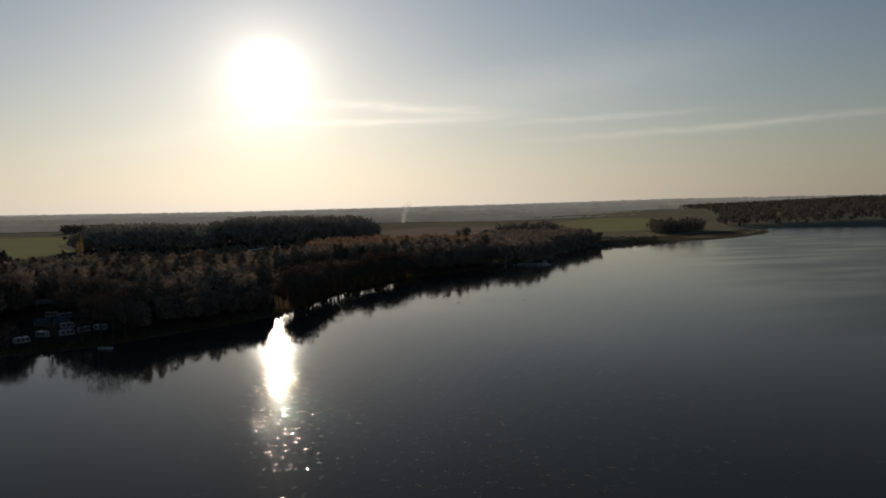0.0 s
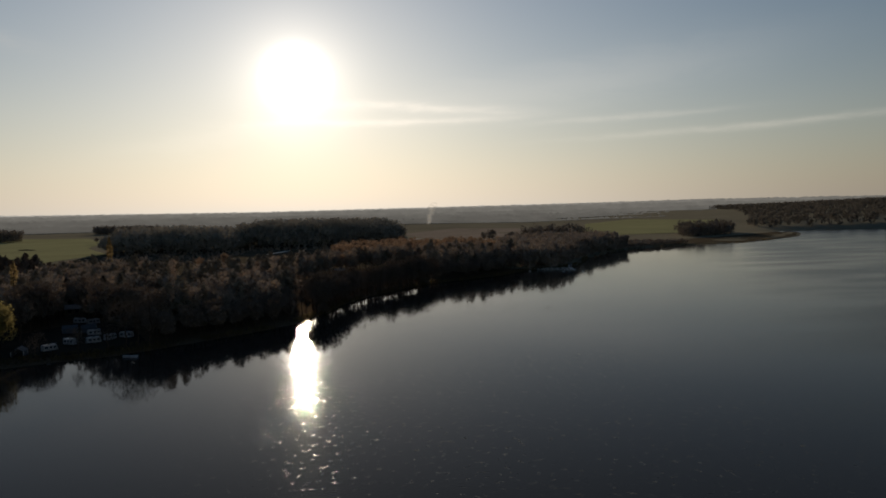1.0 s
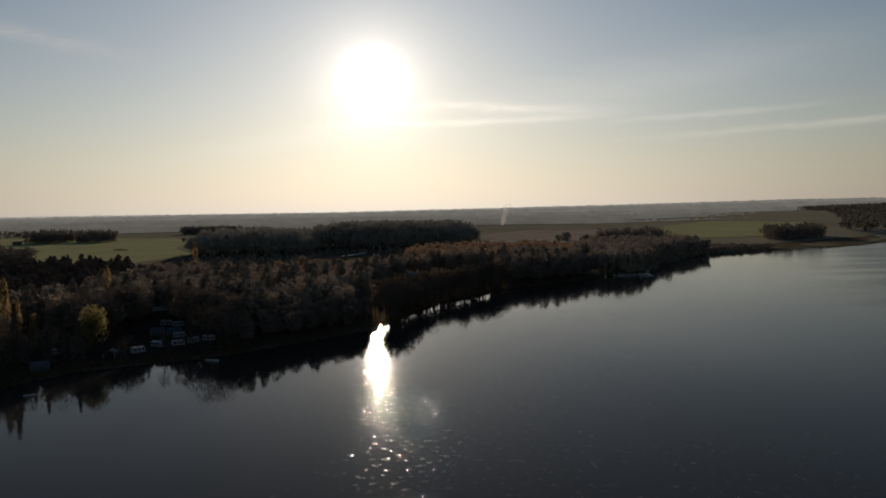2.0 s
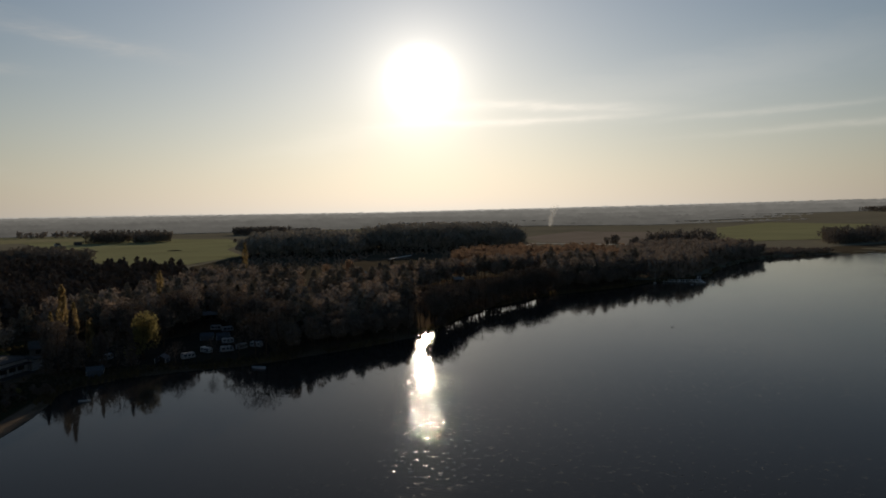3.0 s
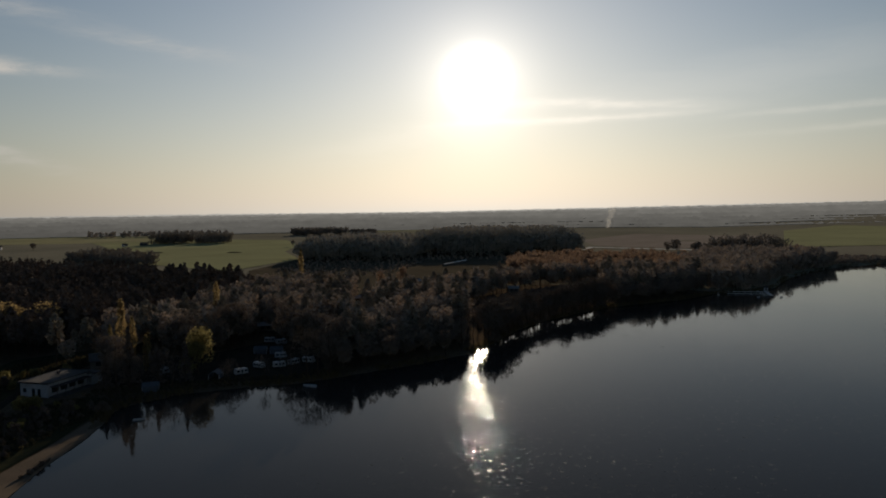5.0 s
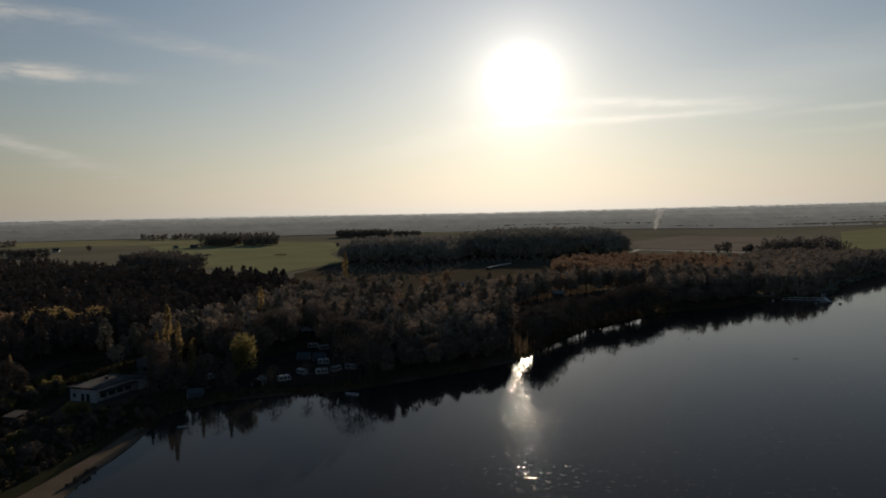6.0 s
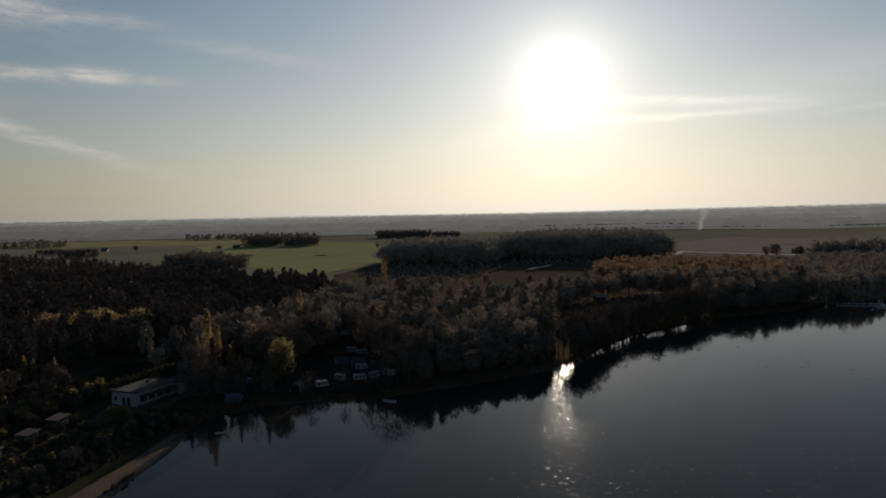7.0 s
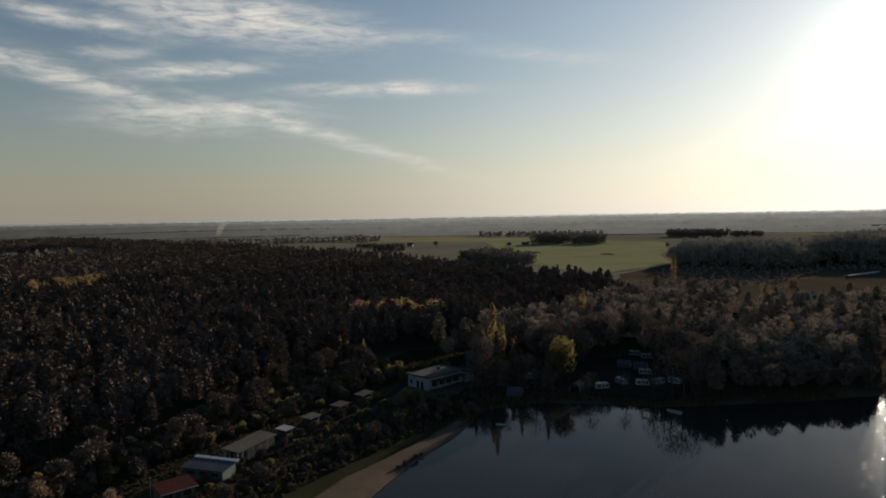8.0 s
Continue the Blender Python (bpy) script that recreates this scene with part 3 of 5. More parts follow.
woods("scrub", scatter(SCRUB, 8.5, 20, [[(-70, 470), (30, 470), (20, 665), (-50, 660)]]), "bush", 3.2, 60, 1.3, DULL, "low brown scrub between the camp and the fields", 39, trunk=False)
for n, (poly, high, label) in enumerate((
        ([(-511, 1050), (-463, 1058), (-458, 1120), (-515, 1110)], 20, "dark square copse on the meadow"),
        ([(-447, 1062), (-397, 1071), (-395, 1120), (-450, 1110)], 17, "open copse on the meadow"),
        ([(-380, 1390), (-280, 1398), (-270, 1460), (-385, 1450)], 16, "low dark copse behind the meadow"),
        ([(-268, 1400), (-215, 1404), (-210, 1450), (-265, 1450)], 12, "thin copse behind the meadow"),
        ([(-420, 676), (-350, 640), (-302, 628), (-318, 668), (-380, 730), (-420, 720)], 13, "hazy grove at the edge of the meadow"),
        ([(240, 744), (256, 738), (306, 712), (322, 736), (262, 772)], 19, "hazy bare trees by the field road"),
        ([(205, 768), (224, 762), (226, 772), (207, 778)], 13, "bare bushy tree beside the field road"),
        ([(240, 800), (300, 780), (305, 800), (245, 820)], 8, "hedge beside the field road"),
        ([(430, 720), (520, 760), (560, 830), (470, 800)], 18, "dark trees behind the reedy headland"),
        ([(-640, 800), (-600, 810), (-605, 830), (-640, 826)], 12, "lone trees by the pale field"),
        ([(-760, 900), (-660, 860), (-650, 870), (-760, 915)], 7, "hedge along the pale field"))):
    woods("copse", scatter(poly, 7.0, 50 + n), "wood", high, 110, 2.4, COPSE, label, 60 + n)
HILL = [(640, 900), (660, 856), (735, 868), (862, 824), (1135, 645), (1400, 640), (2600, 1900), (2200, 2600), (1500, 2400), (1150, 1700), (820, 1150)]
woods("hill_woods", scatter(HILL, 20, 15), "wood", 15, 24, 5.0, FARWOOD, "wooded rise across the lake", 27, trunk=False)
for n, (r0, r1, a0, a1) in enumerate(((1480, 1500, -6, 2), (1560, 1600, 20, 30), (1400, 1450, 38, 55))):
    arc = np.radians(np.linspace(a0, a1, 12))
    poly = [(-r0 * math.sin(a), r0 * math.cos(a)) for a in arc] + [(-r1 * math.sin(a), r1 * math.cos(a)) for a in arc[::-1]]
    woods("far_woods", scatter(poly, 13, 80 + n), "wood", 13, 50, 3.6, BARE, "long dark belt of woods across the plain", 90 + n, trunk=False)

# ---- distance ----


def ridge(name, radius, top, wave, colour, seed, label, raised=0.0, tooth=0.25):
    """Far wooded ring: haze painted as glow, pale with distance, paler towards the sun."""
    m = bpy.data.materials.new(name)
    m.use_nodes = True
    tree = m.node_tree
    tree.nodes.clear()
    add, join = link_maker(tree)
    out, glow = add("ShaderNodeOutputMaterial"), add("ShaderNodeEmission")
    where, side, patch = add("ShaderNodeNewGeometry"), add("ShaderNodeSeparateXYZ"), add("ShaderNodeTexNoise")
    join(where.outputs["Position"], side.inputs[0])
    # sunward brightening of the haze, put into the emission strength
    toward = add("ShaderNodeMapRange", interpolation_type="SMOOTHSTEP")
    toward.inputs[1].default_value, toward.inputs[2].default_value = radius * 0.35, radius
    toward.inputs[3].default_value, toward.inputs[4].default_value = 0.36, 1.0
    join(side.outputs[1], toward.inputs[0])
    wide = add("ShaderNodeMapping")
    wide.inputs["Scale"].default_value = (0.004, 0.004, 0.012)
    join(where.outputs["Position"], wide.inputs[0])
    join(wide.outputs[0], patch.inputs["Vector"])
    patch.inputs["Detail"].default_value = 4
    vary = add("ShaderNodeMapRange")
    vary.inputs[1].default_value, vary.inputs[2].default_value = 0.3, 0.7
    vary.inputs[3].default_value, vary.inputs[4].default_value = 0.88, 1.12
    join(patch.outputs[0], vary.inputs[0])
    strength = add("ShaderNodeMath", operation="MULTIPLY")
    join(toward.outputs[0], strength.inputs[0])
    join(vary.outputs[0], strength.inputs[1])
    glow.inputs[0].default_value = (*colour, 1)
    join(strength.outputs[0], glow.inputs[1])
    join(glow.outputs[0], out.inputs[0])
    rng = np.random.default_rng(seed)
    a = np.radians(np.arange(-70, 84, 0.04))
    shape = sum(rng.uniform(0.3, 1) / k * np.sin(a * 3.1 * k + rng.uniform(0, 6.28)) for k in (1, 2, 3, 5, 8, 13, 24))
    rise = np.clip((0.05 - a) / 0.6, 0, 1)
    rough = np.convolve(rng.normal(0, 1, len(a) + 8), np.hanning(9), "valid")[:len(a)]
    tops = top + raised * rise + wave * shape + tooth * rough * 0.45
    low = np.stack([-np.sin(a) * radius, np.cos(a) * radius, np.full(len(a), -5.0)], 1)
    high = low.copy()
    high[:, 2] = tops
    n = len(a)
    i = np.arange(n - 1)
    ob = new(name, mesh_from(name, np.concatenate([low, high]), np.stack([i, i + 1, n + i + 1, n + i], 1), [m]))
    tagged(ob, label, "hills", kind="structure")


# painted haze: each farther ring emits a paler colour
for distance, top, haze_tone, raised, label in ((1680, 11, 0.085, 0, "hazy belt of woods across the plain"), (1900, 15, 0.092, 0, "hazy belt of woods across the plain"),
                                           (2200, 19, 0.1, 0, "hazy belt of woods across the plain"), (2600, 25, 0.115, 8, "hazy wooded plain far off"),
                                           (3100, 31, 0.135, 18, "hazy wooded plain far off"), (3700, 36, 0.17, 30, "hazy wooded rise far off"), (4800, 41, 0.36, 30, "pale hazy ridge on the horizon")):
    ridge("backdrop_woods", distance, top, 4.2 if distance < 3000 else 2.0, (haze_tone, haze_tone * 0.985, haze_tone * 0.9), distance, label, raised, 1.5)

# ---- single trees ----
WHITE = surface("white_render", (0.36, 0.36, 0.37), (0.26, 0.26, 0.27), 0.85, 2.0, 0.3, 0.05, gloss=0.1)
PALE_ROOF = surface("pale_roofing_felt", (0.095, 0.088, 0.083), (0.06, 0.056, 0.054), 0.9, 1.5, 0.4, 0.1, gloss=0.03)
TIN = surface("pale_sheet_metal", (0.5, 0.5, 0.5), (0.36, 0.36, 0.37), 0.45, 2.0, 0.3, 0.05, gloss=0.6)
OLD_TIN = surface("weathered_tin", (0.26, 0.25, 0.235), (0.17, 0.16, 0.15), 0.5, 2.0, 0.3, 0.05, gloss=0.4)
PALE_WOOD = surface("sun_bleached_planks", (0.5, 0.47, 0.43), (0.34, 0.32, 0.29), 0.7, 4.0, 0.8, 0.1, gloss=0.3)
RED_ROOF = surface("red_roof_sheet", (0.075, 0.018, 0.016), (0.045, 0.012, 0.011), 0.85, 2.0, 0.4, 0.1, gloss=0.05)
DARK_ROOF = surface("dark_roof", (0.07, 0.06, 0.06), (0.04, 0.036, 0.036), 0.9, 2.0, 0.4, 0.1, gloss=0.03)
TEAL = surface("faded_teal_boards", (0.09, 0.125, 0.12), (0.05, 0.075, 0.07), 0.7, 3.0, 0.5, 0.1, gloss=0.3)
TIMBER = surface("weathered_timber", (0.15, 0.128, 0.108), (0.08, 0.07, 0.06), 0.9, 5.0, 0.8, 0.2, gloss=0.03)
GLASS = surface("dark_window_glass", (0.02, 0.024, 0.028), (0.015, 0.018, 0.02), 0.08, 1.0, 0.3, 0.0, gloss=0.5)
RUBBER = surface("tyre_rubber", (0.02, 0.02, 0.02), (0.012, 0.012, 0.012), 0.8, 4.0, 1.0, 0.1)
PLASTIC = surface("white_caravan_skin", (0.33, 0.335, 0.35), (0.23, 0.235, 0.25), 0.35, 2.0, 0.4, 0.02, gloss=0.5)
TARP = surface("grey_awning_cloth", (0.09, 0.1, 0.115), (0.06, 0.065, 0.075), 0.9, 2.0, 0.4, 0.1, gloss=0.03)
EARTH = surface("dry_earth", (0.26, 0.215, 0.175), (0.19, 0.16, 0.13), 0.95, 1.0, 0.02, gloss=0.0)
TRACK = surface("trodden_path", (0.045, 0.037, 0.029), (0.026, 0.022, 0.017), 0.95, 2.0, 0.1, gloss=0.0)
LAWN = surface("bank_grass", (0.042, 0.04, 0.022), (0.026, 0.026, 0.015), 0.95, 2.5, 0.08, gloss=0.0)


def ground_at(x, y):
    return float(land_height([(x, y)])[0])


def plant(model, spots, group, seed, low=0.85, high=1.15):
    """Copies of a tree at these spots, each turned and sized its own way."""
    rng = np.random.default_rng(seed)
    for x, y, *size in spots:
        s = size[0] if size else rng.uniform(low, high)
        ob = copy_thing(model, pose(x, y, ground_at(x, y) - 0.1, 0, 0, rng.uniform(0, 360)) @ Matrix.Diagonal((s, s, s, 1)))
        tagged(ob, group=group)


def remove_model(model):
    for o in (*model.children_recursive, model):
        bpy.data.objects.remove(o)


def grove(name, kind, height, leaves, size, material, label, group, spots, seed, start=0.45, models=3, girth=0.017):
    """Trees of one kind, as things of their own, from a few models."""
    for k in range(models):
        model = tree_model(name, kind, height, leaves, size, material, seed + k, label, "bush" if kind == "bush" else "tree", start, girth=girth)
        mine = spots[k::models]
        plant(model, mine, group, seed + 50 + k)
        remove_model(model)


# alders along the water, with bare stems below their crowns
bank = camp_trees[~back]
bank = bank[np.argsort(bank[:, 1])]
bank_kind = np.random.default_rng(3).uniform(size=len(bank))
east_bank = bank[(bank[:, 0] > -2) & (bank[:, 0] < 66)]
other_bank = bank[(bank[:, 0] <= -2) | (bank[:, 0] >= 66)]
grove("alder_tree", "alder", 15, 900, 0.75, DARKWOOD, "dark alder with bare stem at the water's edge", "trees along the bank", [tuple(p) for p in east_bank], 400, 0.5)
grove("spruce_tree", "spruce", 15, 900, 0.8, PINE, "dark pointed spruce behind the bay's bank", "spruces", [(-97, 180, 1.15), (-103, 178, 0.8), (-91, 184, 0.8), (-84, 187, 0.85)], 401, models=2)
grove("lone_bush", "bush", 5.5, 900, 0.45, DARKWOOD, "lone dark bush at the end of the beach", "bushes", [(-92.6, 157.5, 1.0)], 402, models=1)
grove("shore_bush", "bush", 1.5, 300, 0.3, DARKWOOD, "low dark bush overhanging the shallow water", "bushes", [(-85.2, 116, 0.9), (-85.0, 118.2, 1.1), (-85.2, 120.5, 1.0), (-85.5, 122.6, 1.2), (-85.6, 124.8, 0.8)], 403, models=2)
grove("meadow_tree", "round", 10, 600, 0.9, COPSE, "lone bushy tree on the meadow", "lone trees", [(-260, 960, 1.0), (-600, 905, 1.3)], 407, models=1)
bend = [(5.5, 250), (15, 276), (29, 300), (48, 323), (66, 343)]
rng = np.random.default_rng(404)
stand = []
for (ax, ay), (bx, by) in zip(bend[:-1], bend[1:]):
    for step in np.arange(0, math.hypot(bx - ax, by - ay), 1.5):
        f = step / math.hypot(bx - ax, by - ay) + rng.normal(0, 0.02)
        stand.append((ax + (bx - ax) * f + rng.uniform(-1.6, 0.2), ay + (by - ay) * f + rng.uniform(0.0, 1.4)))
grove("slender_alder", "alder", 10.5, 130, 0.6, DARKWOOD, "slender bare-stemmed alder leaning at the waterline", "trees along the bank", stand, 405, 0.25, models=5, girth=0.026)
grove("bank_tree", "round", 9.5, 800, 0.85, CAMPWOOD, "brown autumn tree leaning over the bank", "trees along the bank", [tuple(p) for p in other_bank], 410, 0.3)
grove("poplar_tree", "poplar", 22, 1500, 0.7, YELLOW, "tall slim poplar in yellow autumn leaf", "poplars", [(-110.4, 202, 1.0), (-104, 264, 0.95), (-121, 463, 1.05), (-107.5, 203, 0.75), (-113, 200, 0.65)], 420, models=2)
grove("poplar_tree", "poplar", 10, 800, 0.55, YELLOW, "small poplar in yellow autumn leaf", "poplars", [(-100, 196, 1.2), (-104, 206, 1.1), (-98, 268, 0.9)], 425, models=2)
grove("willow_tree", "dome", 15, 2600, 0.6, GREEN, "broad rounded willow in dull yellow leaf", "willows", [(-83.8, 196, 1.1)], 430, models=1)
grove("autumn_tree", "round", 13, 800, 0.75, YELLOW, "yellowing tree standing out of the dark forest", "yellow trees in the forest",
      [(-182, 239, 1.25), (-178, 241, 1.2), (-174, 243, 1.25), (-170.5, 245, 1.2), (-163, 249, 1.2), (-190, 252, 1.15), (-153, 129, 0.72), (-156, 127, 0.6), (-423, 214, 1.35), (-426, 224, 1.3), (-425, 233, 1.35), (-430, 242, 1.3), (-433, 250, 1.35), (-440, 258, 1.3), (-446, 267, 1.3), (-452, 275, 1.35), (-436, 236, 1.3)], 440)
grove("autumn_tree", "round", 12, 800, 0.75, RUST, "orange-brown tree standing out of the dark forest", "yellow trees in the forest",
      [(-193, 233, 1.35), (-190, 235, 1.3), (-187, 237, 1.3), (-125, 65, 0.55), (-111.3, 69.6, 0.5), (-68, 307), (-80, 283), (-15, 314), (-35, 281), (-60, 420), (-48, 433)], 450)
grove("slim_birch", "poplar", 11, 360, 0.5, YELLOW, "slender birch with few pale leaves remaining", "birches", [(-157, 180, 1.0), (-154.5, 181, 0.9), (-148, 181.5, 0.95)], 455, models=2)
grove("willow_bush", "bush", 6.8, 1300, 0.5, GREEN, "wide yellow-green willow bush by the path", "bushes",
      [(-138, 160, 1.1), (-134, 152, 0.9), (-141, 152, 1.0), (-111.4, 155.8, 1.05), (-109, 157, 0.85), (-103, 141, 0.6), (-146, 136, 1.2), (-151, 126, 1.3), (-134, 132, 0.9), (-100, 158, 0.5), (-128, 176, 0.6), (-131, 190, 0.7), (-126, 198, 0.6)], 460)
edge_line = [tuple(p) for p in scatter([(-136, 96), (-127, 96), (-129, 140), (-134, 175), (-132, 190), (-144, 192), (-143, 150)], 4.4, 33)]
grove("olive_bush", "bush", 4.2, 460, 0.5, GREEN, "olive-green bush beside the earth path", "bushes", edge_line, 465)
belt = [p for p in scatter([(-140, 20), (-100, 20), (-101, 100), (-99, 130), (-100, 160), (-104, 168), (-132, 182), (-150, 165), (-145, 110)], 5.5, 18)
        if not (-128 < p[0] + 0.02 * (p[1] - 100) < -104 and p[1] > 70) and not (-118 < p[0] < -104 and p[1] > 60)]
grove("bush", "bush", 5, 600, 0.6, DARKWOOD, "dark leafless bush beside the path", "bushes", [tuple(p) for p in belt], 470)
lakeside = [tuple(p) for p in scatter([(-112, 84), (-104, 84), (-104, 120), (-105, 165), (-112, 166), (-116, 150), (-115, 125), (-112, 100)], 3.8, 31)]
grove("lakeside_bush", "bush", 2.7, 420, 0.5, DARKWOOD, "dark bush between the kiosks and the beach", "bushes", lakeside[::2], 471)
grove("lakeside_bush", "bush", 2.8, 420, 0.5, GREEN, "olive bush between the kiosks and the beach", "bushes", lakeside[1::4], 473)
grove("kiosk_bush", "bush", 3.4, 700, 0.5, DARKWOOD, "overgrown brown bush in front of a kiosk", "bushes",
      [(-114.2, 112, 0.9), (-115.4, 118.5, 1.0), (-116.2, 124, 1.05), (-116.9, 130, 0.95), (-117.6, 135.5, 1.1), (-118.4, 141, 0.9), (-119.5, 147, 1.1), (-120.2, 153, 1.0), (-112.6, 104, 1.0), (-112.4, 98.5, 0.85)], 474)
verge = [tuple(p) for p in scatter([(-150, 30), (-126, 30), (-124, 70), (-130, 110), (-132, 140), (-134, 170), (-160, 196), (-158, 165), (-148, 110)], 4.6, 29)]
grove("verge_bush", "bush", 5.2, 700, 0.7, DARKWOOD, "tangled brown bush between path and forest", "bushes", verge[::2], 475)
grove("verge_bush", "bush", 4.5, 600, 0.45, GREEN, "olive bush between path and forest", "bushes", verge[1::4], 478)
grove("verge_tree", "round", 9, 700, 0.8, DARKWOOD, "young brown tree at the forest edge", "trees at the forest edge", verge[3::4], 485)
low_belt = scatter([(-101, 60), (-94, 60), (-95, 106), (-94, 135), (-94, 158), (-100, 165), (-102, 140), (-103, 110)], 3.3, 19)
grove("low_bush", "bush", 2.3, 420, 0.5, DARKWOOD, "low scrubby bush on the bank behind the beach", "bushes", [tuple(p) for p in low_belt], 480)
grove("camp_tree", "round", 17, 1500, 0.85, CAMPWOOD, "tall brown tree among the caravans", "trees among the caravans",
      [(-99, 212, 0.95), (-94, 216, 1.0), (-88, 232, 1.0), (-85, 214, 0.9), (-66, 231, 1.0), (-60, 226, 0.95), (-54, 222, 1.0), (-49, 217, 0.9), (-45, 212, 0.9), (-57, 242), (-78, 254), (-92, 188, 0.6), (-98, 183, 0.6), (-104, 186, 0.8), (-108, 190, 0.8), (-90, 205, 0.9), (-83, 234, 1.0)], 490)

grove("bare_tree", "alder", 12, 260, 0.35, DARKWOOD, "almost leafless tree at the water's edge", "trees along the bank", [(-6, 232), (-2, 238), (4, 246), (-4, 250), (6, 262), (0, 270), (-5, 292), (4, 300)], 495)
grove("thin_tree", "round", 11.5, 480, 0.4, DARKWOOD, "thin leafless tree between the caravans and the water", "trees along the bank",
      [(-99, 176, 1.1), (-93, 178, 0.9), (-85, 181, 1.0), (-71, 186, 0.75), (-62, 190, 0.7), (-55, 192, 0.9), (-51, 194, 1.35), (-48, 196, 1.3), (-45, 199, 1.3)], 497)
grove("alder_bush", "bush", 6.5, 900, 0.6, DARKWOOD, "dense dark alder bush at the waterline", "bushes",
      [(4.6, 246.5, 0.9), (6.4, 250.5, 1.0), (16.5, 280, 0.9), (29, 300.5, 1.0), (32.5, 305.5, 0.85), (45, 321, 0.95), (58, 335.5, 1.0), (60.5, 338.5, 0.85)], 494, models=2)
rim = [tuple(p) for p in scatter([(5, 252), (17, 281), (31, 303), (50, 326), (66, 343), (64, 346), (48, 330), (29, 307), (14, 284), (2, 255)], 2.6, 30)]
grove("bank_bush", "bush", 3.4, 320, 0.4, DARKWOOD, "dark bush overhanging the water", "bushes", rim, 498)

# ---- patches of ground near the shore ----
sheet("bank_lawn", [(-84.4, 60), (-88.8, 95), (-90.7, 106), (-90.4, 119), (-90.8, 136), (-92.4, 150), (-92, 158), (-98, 170), (-105, 170), (-103, 140), (-104, 110), (-103, 60)],
      LAWN, "rough grass bank behind the beach", "grass", 0.1, 6)
sheet("verge_grass", [(-112.8, 60), (-113.8, 99), (-118.3, 129), (-122.3, 159), (-126.8, 181), (-123, 196), (-126, 226), (-138, 232), (-154, 215), (-146, 165), (-138, 110), (-134, 60)],
      LAWN, "dull olive grass between path and forest", "grass", 0.05, 7)
sheet("path", [(-112.4, 60), (-113.4, 100), (-117.9, 130), (-121.9, 160), (-128.5, 182), (-126.0, 196), (-123.5, 195), (-125.5, 181), (-118.9, 159), (-114.9, 129), (-110.4, 99), (-109.4, 60)],
      TRACK, "worn earth path along the kiosks", "path", 0.1, 8)
sheet("campsite_ground", [(-102, 182), (-72, 188), (-50, 193), (-48, 206), (-58, 234), (-74, 252), (-90, 226), (-110, 212), (-116, 196)],
      TRACK, "trodden grass of the campsite", "ground", 0.1, 8)
sheet("field_road", [(118, 806), (136, 858), (222, 799), (300, 737), (298, 728), (220, 788), (138, 844), (124, 804)], ROAD, "pale gravel road across the fields", "road", 0.3, 20)
FALLOW = surface("fallow_ground", (0.1, 0.08, 0.055), (0.06, 0.05, 0.034), 0.95, 1.0, 0.03, gloss=0.0)
sheet("fallow_field", [(-190, 560), (-150, 450), (-112, 380), (0, 410), (90, 468), (150, 500), (180, 600), (170, 760), (60, 788), (-60, 780), (-150, 732), (-196, 752), (-180, 690)], FALLOW, "brown fallow ground before the field wood", "field", 0.2, 20)
sheet("green_field", [(350, 810), (541, 1264), (700, 1400), (760, 1150), (530, 840)], GRASS, "green field beyond the road", "field", 0.3, 80)
sheet("field_strip", [(-150, 1480), (-80, 1440), (60, 1470), (40, 1500), (-90, 1475), (-160, 1515)], STUBBLE, "pale strip of bare field far off", "field", 0.3, 40)
sheet("field_strip", [(-60, 1560), (-300, 1560), (-330, 1640), (-60, 1660)], STUBBLE, "pale strip of field far off", "field", 0.3, 80)
sheet("brown_field", [(150, 880), (300, 760), (460, 1100), (280, 1260), (150, 1050)], EARTH, "ploughed brown field beside the road", "field", 0.2, 60)
sheet("headland", [(326, 592), (352, 595), (420, 606), (490, 645), (560, 696), (626, 778), (600, 790), (520, 740), (430, 690), (340, 640)], FALLOW, "reedy low headland", "ground", 0.12, 30)

# ---- rough grass ----
STRIP = [(-110, 70), (-111.5, 100), (-115, 129), (-119, 159), (-124, 182), (-130, 184), (-125, 160), (-121.5, 131), (-119, 100), (-118, 70)]
for n, (poly, high, label) in enumerate((
        ([(-109, 64), (-93, 64), (-94.5, 106), (-93.5, 135), (-93, 156), (-98, 168), (-108, 168), (-116, 140), (-112, 105)], 1.3, "dry rough grass between the path and the beach"),
        ([(-134, 64), (-113, 64), (-113, 99), (-118, 129), (-122, 159), (-127, 181), (-124, 200), (-126, 224), (-148, 212), (-146, 165), (-138, 110)], 1.1, "dry rough grass at the forest's edge"),
        ([(-106, 172), (-92, 162), (-80, 179), (-52, 190), (-36, 203), (-40, 208), (-56, 196), (-84, 187), (-104, 182)], 1.2, "rough grass on the campsite's bank"))):
    woods("rough_grass", scatter(poly, 1.35, 120 + n, [STRIP]), "bush", high, 16, 0.55, DRY_GRASS, label, 130 + n, "grass", False)

# ---- reeds ----


